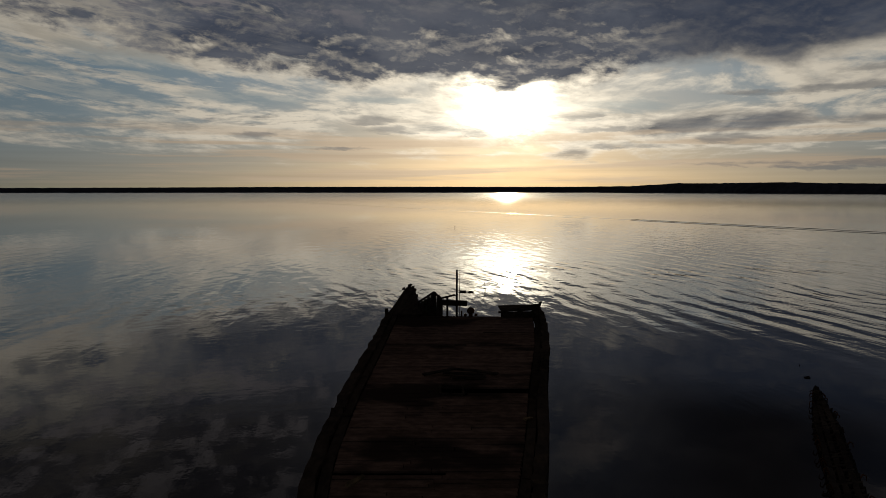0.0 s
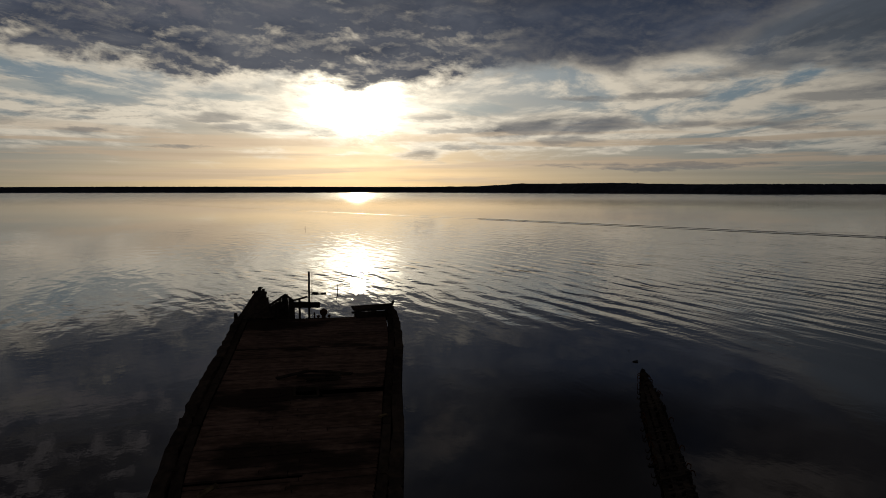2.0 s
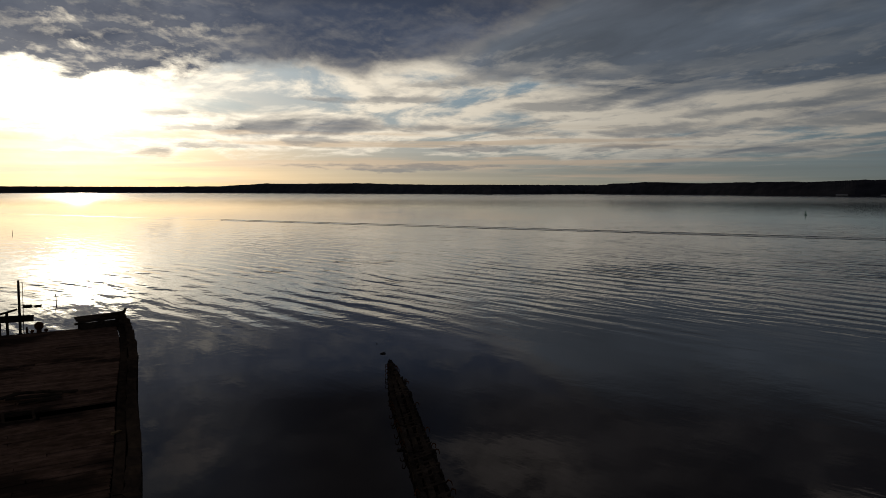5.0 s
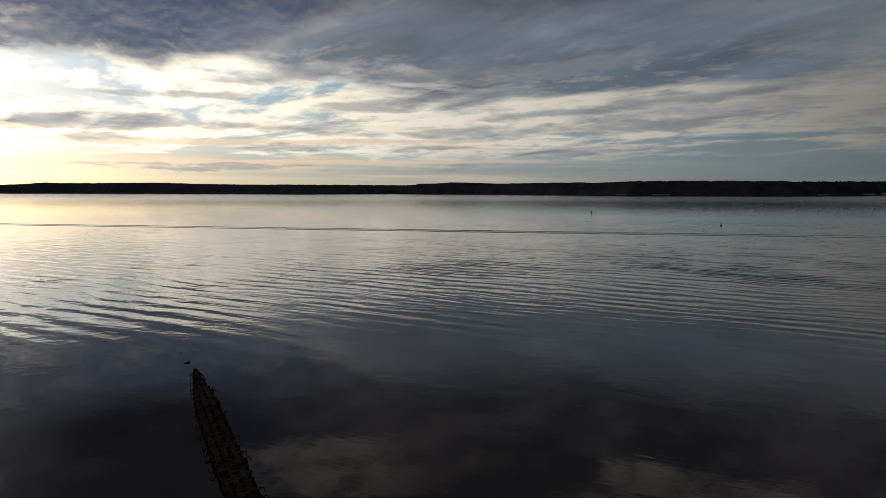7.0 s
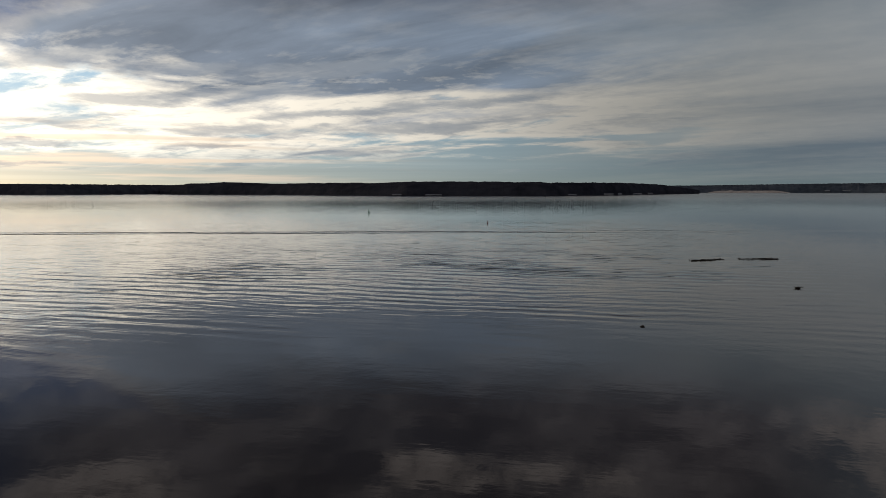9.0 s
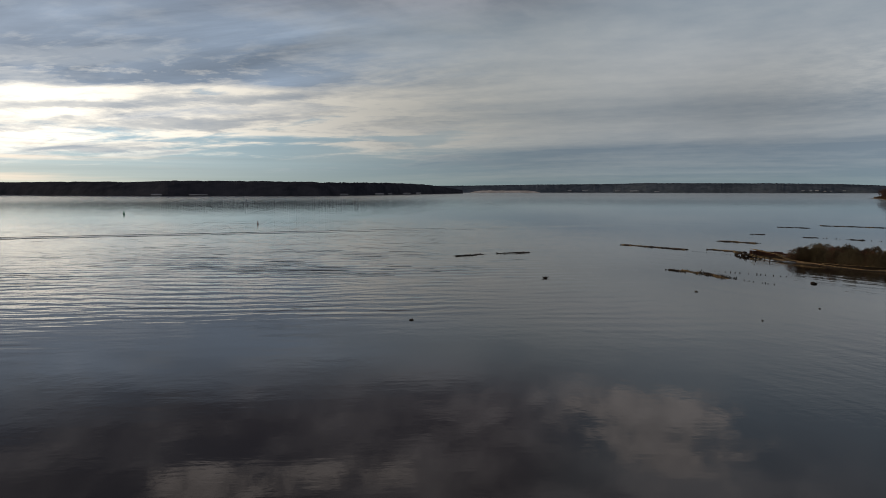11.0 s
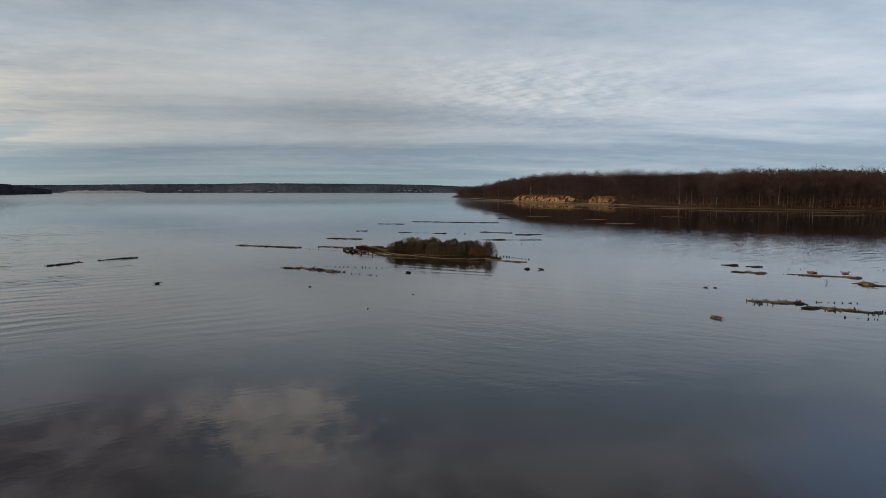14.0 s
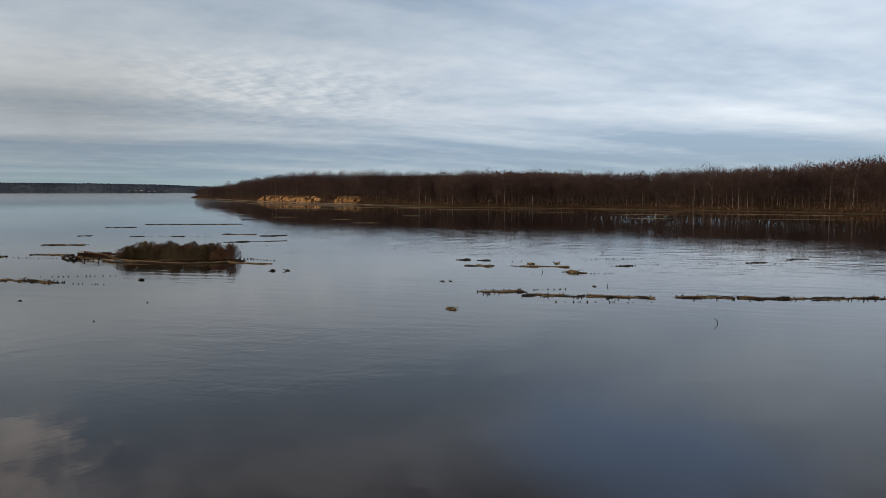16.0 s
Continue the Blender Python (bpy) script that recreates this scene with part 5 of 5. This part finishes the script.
timber_line("thin line of grey hull timber, awash", [(52.7, -81.0), (49.0, -81.9)], 0.5, 0.3, GREY_WOOD, 35)
post_row("row of dark rotten frame stubs in still water", (48.9, -82.0), (46.2, -84.4), 6, 0.3, 36, r=0.16)
post_row("row of crossed frame ends standing out of the water", (60.5, -97.2), (52.5, -108.5), 16, 0.7, 37, True, 0.08)
post_row("row of crossed frame ends standing out of the water", (51.8, -91.6), (47.0, -99.0), 8, 0.8, 38, True, 0.08)
timber_line("thin line of grey hull timber, awash", [(51.2, -92.5), (49.4, -95.0)], 0.35, 0.2, WET_WOOD, 39)
post_row("row of small frame ends standing out of the water", (44, -104), (30, -117), 12, 0.5, 40, True, 0.07)
timber_line("short dark timbers showing above still water", [(39.2, -110.5), (37.1, -113.8)], 0.5, 0.25, WET_WOOD, 41, 1.2, 0.4)
timber_line("short dark timbers showing above still water", [(36.6, -120.4), (34.5, -124.0)], 0.6, 0.35, WET_WOOD, 42, 0.8, 0.5)
snag("snag", "tangle of grey roots and wood in the water", (42.4, -48.6), 0.75, 43, 6, GREY_WOOD)
snag("snag", "dark lump of waterlogged wood", (57.2, -62.4), 0.4, 44, 2)
snag("snag", "dark lump of waterlogged wood", (56.6, -63.2), 0.35, 45, 1)
snag("snag", "dark lump of waterlogged wood", (41.3, -71.5), 0.4, 46, 1)
snag("snag", "dark tangle of wood in open water", (82.0, -54.0), 0.7, 47, 5)
snag("snag", "dark tangle of wood in open water", (80.8, -55.6), 0.6, 48, 5)
stake("bent grey stake leaning out of the water", (21.3, -59.0), 0.8, 0.45, 0.07, 40)
stake("dark bent stake in the water", (54.0, -78.8), 0.7, 0.3, 0.09, 60)
stake("dark bent stake in the water", (40.2, -72.4), 0.6, -0.2, 0.09, 20)
stake("tall thin stake in the water", (99.0, -92.0), 1.3, 0.15, 0.06)
stake("forked snag standing out of the water", (64.0, -110.3), 0.8, 0.5, 0.09, 30)
stake("forked snag standing out of the water", (64.1, -110.2), 0.65, -0.4, 0.08, 60)

# round the overgrown wreck
dark_row = "dark line of sunken hull timber and frame stubs"
timber_line(dark_row, [(115.2, 7.8), (119.7, 3.5)], 0.6, 0.35, WET_WOOD, 51, 0.7, 0.6, 0.4)
timber_line(dark_row, [(121.3, 1.6), (124.0, -4.6)], 0.7, 0.4, WET_WOOD, 52, 0.7, 0.6, 0.4)
timber_line("line of grey hull timber beside an overgrown wreck", [(144.6, -23.7), (138, -29), (132.8, -33.9)], 1.0, 0.45, GREY_WOOD, 53, 0.9, 0.6, 0.7)
timber_line("line of grey hull timber beside an overgrown wreck", [(134.0, -38.0), (127.6, -42.6)], 1.0, 0.5, GREY_WOOD, 54, 0.9, 0.5, 0.5)
post_row("row of dark rotten frame stubs in still water", (131, -33.5), (121, -40.2), 14, 0.5, 55, r=0.14)
timber_line("rib-studded grey hull timber, awash", [(99.0, -23.4), (94.5, -26.6), (89.2, -29.0)], 1.0, 0.4, GREY_WOOD, 56, 0.5, 0.8, 0.5)
post_row("row of dark rotten frame stubs in still water", (98.4, -27.8), (91.5, -37.0), 14, 0.65, 57, r=0.15)
post_row("row of dark rotten frame stubs in still water", (89.0, -28.8), (83.4, -32.4), 10, 0.5, 58, r=0.12)
timber_line("line of grey hull timber beside an overgrown wreck", [(157.4, -46.0), (150.5, -52.6)], 1.3, 0.6, GREY_WOOD, 59, 1.0, 0.6)
timber_line("long low line of grey timber and reeds", [(230, -97.5), (219, -110), (208.5, -121.2)], 1.8, 0.6, GREY_WOOD, 60, 1.6, 0.7)
timber_line(dark_row, [(182.9, -61.3), (180.9, -64.3)], 1.2, 0.5, WET_WOOD, 61, 0.8, 0.5)
timber_line(dark_row, [(171.5, -69.6), (169.0, -72.4)], 1.0, 0.4, WET_WOOD, 62)
timber_line(dark_row, [(164.5, -76.2), (161.8, -79.0)], 1.0, 0.4, WET_WOOD, 63)
post_row("row of frame ends standing out of the water", (168.6, -72.8), (156.8, -84.0), 16, 0.7, 64, r=0.16)
timber_line("line of grey hull timber, awash", [(164.0, -89.9), (156.4, -95.4)], 1.0, 0.5, GREY_WOOD, 65, 1.2, 0.5)
timber_line(dark_row, [(149.8, -92.6), (147.3, -98.8)], 1.2, 0.5, WET_WOOD, 66, 1.0, 0.5)
timber_line(dark_row, [(137.2, -75.5), (131.2, -88.3)], 0.5, 0.25, WET_WOOD, 67, 1.5, 0.4)
post_row("row of frame ends standing out of the water", (128.4, -70.6), (121.2, -80.0), 10, 0.5, 68, r=0.12)
timber_line(dark_row, [(241, -139), (239, -143)], 2.0, 0.7, WET_WOOD, 69)
timber_line(dark_row, [(219.6, -81.2), (214, -88.5)], 1.0, 0.4, WET_WOOD, 70, 2.5, 0.6)
snag("snag", "dark rounded snag in open water", (57.3, 6.9), 0.36, 71, 1)
snag("snag", "dark tangle of wood in open water", (87.5, -5.8), 0.62, 72, 4)
snag("snag", "dark lump of waterlogged wood", (85.0, -37.1), 0.75, 73, 2)
snag("snag", "small dark lump of waterlogged wood", (77.0, -21.6), 0.3, 74, 2)
snag("snag", "small dark lump of waterlogged wood", (66.6, -30.1), 0.22, 75, 1)
snag("snag", "small dark lump of waterlogged wood", (59.9, -22.7), 0.2, 76, 1)

# near the beached ship
snag("snag", "dark tangle of wood beyond the ship's torn end", (2.2, 75.8), 0.55, 81, 3)
snag("snag", "dark tangle of wood beyond the ship's torn end", (3.0, 75.6), 0.45, 82, 2)
stake("dark bowed stake standing in the glare", (4.7, 77.2), 1.45, -0.1, 0.10)
snag("snag", "dark lump of waterlogged wood beside hull frames", (13.9, 24.6), 0.22, 83, 1)
snag("snag", "dark lump of waterlogged wood off a hull's tip", (21.45, 40.6), 0.22, 84, 2)
stake("short stake off a hull's tip", (22.5, 43.5), 0.12, 0.05, 0.05)


# ---------------------------------------------------------------- channel marks
def channel_buoy(at, label, paint, size):
    ob = thing("channel_buoy", label, "buoy", (*at, 0), group="channel marks")
    bm = bmesh.new()
    add_pole(bm, (0, 0, -0.5), (0, 0, 0.55 * size), 0.6 * size, 0.6 * size, 14)
    part("float", bm, paint, ob)
    bm = bmesh.new()
    for q in range(4):
        c, s = math.cos(q * 1.5708) * 0.42 * size, math.sin(q * 1.5708) * 0.42 * size
        add_pole(bm, (c, s, 0.5 * size), (c * 0.4, s * 0.4, 2.0 * size), 0.06 * size, 0.05 * size, 5)
    part("tower", bm, paint, ob)
    bm = bmesh.new()
    add_pole(bm, (0, 0, 1.5 * size), (0, 0, 2.2 * size), 0.34 * size, 0.26 * size, 12)
    part("topmark", bm, paint, ob)


channel_buoy((308.9, 178.2), "dark channel buoy on the open river", GREEN_PAINT, 0.75)
channel_buoy((222.1, 81.7), "small dark channel buoy on the open river", RED_PAINT, 0.45)
stake("thin channel stake far out on the river", (3.5, 208), 1.5, 0.05, 0.13)

# ---------------------------------------------------------------- the overgrown wreck
NEAR_SIDE = [(121.8, -40.4), (116.5, -41.6), (111.0, -43.0), (105.2, -46.2), (99.2, -50.0), (96.4, -54.0), (96.6, -58.0)]
FAR_SIDE = [(124.5, -42.5), (122.5, -47.0), (118.5, -51.5), (113.5, -55.5), (107.5, -58.8), (102.5, -60.2), (98.5, -59.5)]


DARK_SOIL = rough_stuff("wet_reedy_soil", (0.016, 0.012, 0.009), (0.055, 0.041, 0.026), 0.9, bump=0.05)


WALES = (((122.0, -41.4, 1.15), (115.0, -43.4, 0.80), (110.8, -43.6, 0.40), (105.1, -46.7, 0.18), (99.4, -49.7, 0.08)), ((107.5, -47.4, 0.22), (104.5, -50.8, 0.20), (101.4, -54.8, 0.16)), ((98.3, -55.4, 0.12), (94.3, -56.5, 0.08), (89.8, -57.6, 0.04)))
PALE_WOOD = rough_stuff("pale_split_timber", (0.07, 0.050, 0.030), (0.24, 0.17, 0.095), 1.5, (1, 1, 1), 0.85, 0.02, (0.05, 0.038, 0.025))


def build_island():
    rng = random.Random(9)
    o = Vector((109, -50, 0))
    ob = thing("overgrown_wreck", "half-sunk wooden hull filled with earth and overgrown", "shipwreck", tuple(o))
    near = [Vector((*p, 0)) - o for p in NEAR_SIDE]
    far = [Vector((*p, 0)) - o for p in FAR_SIDE]

    def along(line, f):
        k = f * (len(line) - 1)
        i = min(int(k), len(line) - 2)
        return line[i].lerp(line[i + 1], k - i)

    # earth inside the hull
    bm = bmesh.new()
    rows = []
    for i in range(31):
        f = i / 30
        a, b = along(near, f), along(far, f)
        row = []
        for j in range(9):
            g = j / 8
            p = a.lerp(b, g)
            z = 0.26 * math.sin(math.pi * g) ** 1.6 * (0.4 + 0.6 * math.sin(math.pi * min(0.97, max(0.03, f)))) - 0.06 + 0.10 * noise.noise(p * 0.8)
            row.append(bm.verts.new((p.x, p.y, z)))
        rows.append(row)
    for r0, r1 in zip(rows, rows[1:]):
        for j in range(8):
            bm.faces.new((r0[j], r0[j + 1], r1[j + 1], r1[j]))
    bmesh.ops.recalc_face_normals(bm, faces=bm.faces)
    part("earth", bm, DARK_SOIL, ob, "brown reedy earth")
    # strakes along the near side, high at the bow
    for k in range(2):
        start, stop = 0.0 + 0.03 * k, (1.0, 0.86, 0.62, 0.34)[k]
        n = 12
        pts = []
        for i in range(n + 1):
            f = start + (stop - start) * i / n
            p = along(near, f)
            lift = 0.60 * max(0.0, 1 - f * 2.4) ** 1.3
            p = p + Vector((0.05 * k, -0.1 * k, 0.06 + lift * (0.35 + 0.28 * k) + 0.08 * k))
            pts.append(p)
        for i in range(0, n, 3):
            if k and rng.random() < 0.3:
                continue
            bm = bmesh.new()
            for q in range(i, min(i + 3, n)):
                add_beam(bm, pts[q], pts[q + 1], 0.12, 0.09, 0.2, 1, rng)
            part("strake", bm, GREY_WOOD if rng.random() < 0.6 else WET_WOOD, ob)
    # pale wales sprung loose along the near side
    for line in WALES:
        for a, b in zip(line, line[1:]):
            pa, pb = Vector(a) - o, Vector(b) - o
            for k in range(2):
                shift = Vector((rng.uniform(-0.3, 0.3), rng.uniform(-0.7, 0.1) - 0.5 * k, -0.06 * k))
                beam_part("wale", pa + shift, pb + shift, 0.13, 0.08, PALE_WOOD if k == 0 else GREY_WOOD, ob, 0.25, 5, rng=rng)
    # loose planks lying along the rim
    for k in range(10):
        f = rng.uniform(0.22, 0.92)
        p = along(near, f) + Vector((rng.uniform(-0.3, 0.9), rng.uniform(-1.2, 0.1), 0.12 + rng.uniform(0, 0.12)))
        d = (along(near, min(1, f + 0.08)) - along(near, f - 0.08)).normalized() * rng.uniform(1.5, 4.0)
        beam_part("loose_plank", p - d * 0.5, p + d * 0.5 + Vector((0, 0, rng.uniform(-0.1, 0.15))), 0.17, 0.09, GREY_WOOD, ob, 0.15, 3, rng=rng)
    # the far side's rusty wall at the bow and a line of frames
    for i in range(13):
        f = i / 12 * 0.42
        p = along(far, f)
        q = along(far, f + 0.036)
        h = 1.0 - 0.7 * (i / 12)
        beam_part("side_plank", p + Vector((0, 0, h * 0.5 - 0.15)), q + Vector((0, 0, h * 0.5 - 0.18)), 0.14, h + 0.2 + rng.uniform(-0.6, 0.3), RUSTY, ob, 0.08, 1, rng=rng)
    for i in range(26):
        f = 0.02 + i / 26 * 0.96
        for line in (near, far):
            if rng.random() < 0.35:
                continue
            p = along(line, f)
            h = (0.7 if f < 0.25 else 0.18) * rng.uniform(0.4, 1.0)
            beam_part("frame", p + Vector((0, 0, -0.4)), p + Vector((rng.uniform(-0.2, 0.2), rng.uniform(-0.2, 0.2), h)), 0.16, 0.18, WET_WOOD, ob, 0.15, 2, rng=rng)
    # stem timbers
    for k in range(5):
        a = near[0] + Vector((rng.uniform(-1.4, 1.6), rng.uniform(-1.4, 0.8), 0))
        beam_part("stem_timber", a + Vector((0, 0, 0.1)), a + Vector((rng.uniform(-2.2, -0.6), rng.uniform(-0.5, 0.2), 0.3 + rng.uniform(0, 0.35))), 0.26, 0.3, WET_WOOD, ob, 0.12, 3, rng=rng)
    # the stern trails off to a thin spit of planks
    for k in range(7):
        f = k / 7
        p = Vector((97.5 - 6.5 * f, -54.5 - 4.2 * f, 0.05)) - o
        beam_part("loose_plank", p, p + Vector((-1.6, -1.0, 0.0)), 0.22 - 0.02 * k, 0.10, GREY_WOOD, ob, 0.15, 2, rng=rng)
    for k in range(10):
        p = Vector((101 - 7 * k / 9, -60.5 - 1.2 * k / 9, 0)) - o
        beam_part("frame", p + Vector((0, 0, -0.4)), p + Vector((rng.uniform(-0.2, 0.2), 0, rng.uniform(0.03, 0.2))), 0.14, 0.16, WET_WOOD, ob, 0.15, 2, rng=rng)


RUSTY = rough_stuff("rust_stained_planks", (0.014, 0.008, 0.007), (0.052, 0.024, 0.018), 1.0)
build_island()


def shrub(at, h, w, seed, mat, label):
    g = np.random.default_rng(seed)
    ob = thing("shrub", label, "shrub", (*at, 0.25), group="shrubs on the wreck")
    stems = []
    for k in range(9):
        q = g.uniform(0, 6.28)
        r = g.uniform(0.1, 0.75) * w
        stems.append(tube_np((math.cos(q) * r * 0.3, math.sin(q) * r * 0.3, -0.4), (math.cos(q) * r, math.sin(q) * r, h * g.uniform(0.55, 0.9)), 0.035, 0.012, 4))
    v, f = join_np(stems)
    o = new("stems", mesh_np("stems", [(v, f, BARK)]))
    o.parent = ob
    n = 3400
    q, u = g.uniform(0, 6.28, n), g.uniform(0, 1, n)
    level = g.uniform(0, 1, n)
    reach = w * np.sqrt(u) * (0.75 + 0.35 * np.sin(q * 3 + seed)) * np.clip(1.05 - level ** 2.2, 0, 1) ** 0.5
    base = np.stack([np.cos(q) * reach, np.sin(q) * reach, level * h * (0.9 + 0.1 * np.sin(q * 2 + seed)) - 0.1], 1)
    way = np.stack([np.cos(q) * 0.5, np.sin(q) * 0.5, np.full(n, 0.9)], 1) + g.normal(0, 0.45, (n, 3))
    way /= np.linalg.norm(way, axis=1)[:, None]
    v, f = slivers_np(base, way, g.uniform(0.15, 0.5, n), g.uniform(0.008, 0.030, n), g)
    o = new("foliage", mesh_np("foliage", [(v, f, mat)]))
    o.parent = ob


OLIVE = rough_stuff("olive_brush", (0.034, 0.027, 0.016), (0.112, 0.088, 0.054), 0.6, rough=0.9, vary=0.5)
RUSSET = rough_stuff("russet_brush", (0.05, 0.026, 0.018), (0.15, 0.08, 0.05), 0.6, rough=0.9)
for k in range(13):
    f = k / 12
    shrub((113.4 - 12.2 * f + (k % 3 - 1) * 0.5, -46.6 - 9.6 * f + (k % 2) * 0.9), 1.75 + 0.25 * math.sin(k * 1.9 + 0.6) + 0.35 * min(1, k / 3), 2.2 + 0.35 * math.cos(k * 2.3), 60 + k, OLIVE if k % 4 else RUSSET, "dense olive-brown shrub growing from a wreck")
for k in range(8):
    f = k / 7
    shrub((115.8 - 11.5 * f, -50.0 - 8.0 * f + (k % 2) * 0.8), 2.35 + 0.25 * math.sin(k * 2.7), 2.4, 80 + k, OLIVE, "dense olive-brown shrub growing from a wreck")
shrub((99.6, -57.4), 2.5, 1.5, 95, RUSSET, "taller russet shrub at the end of a wreck")
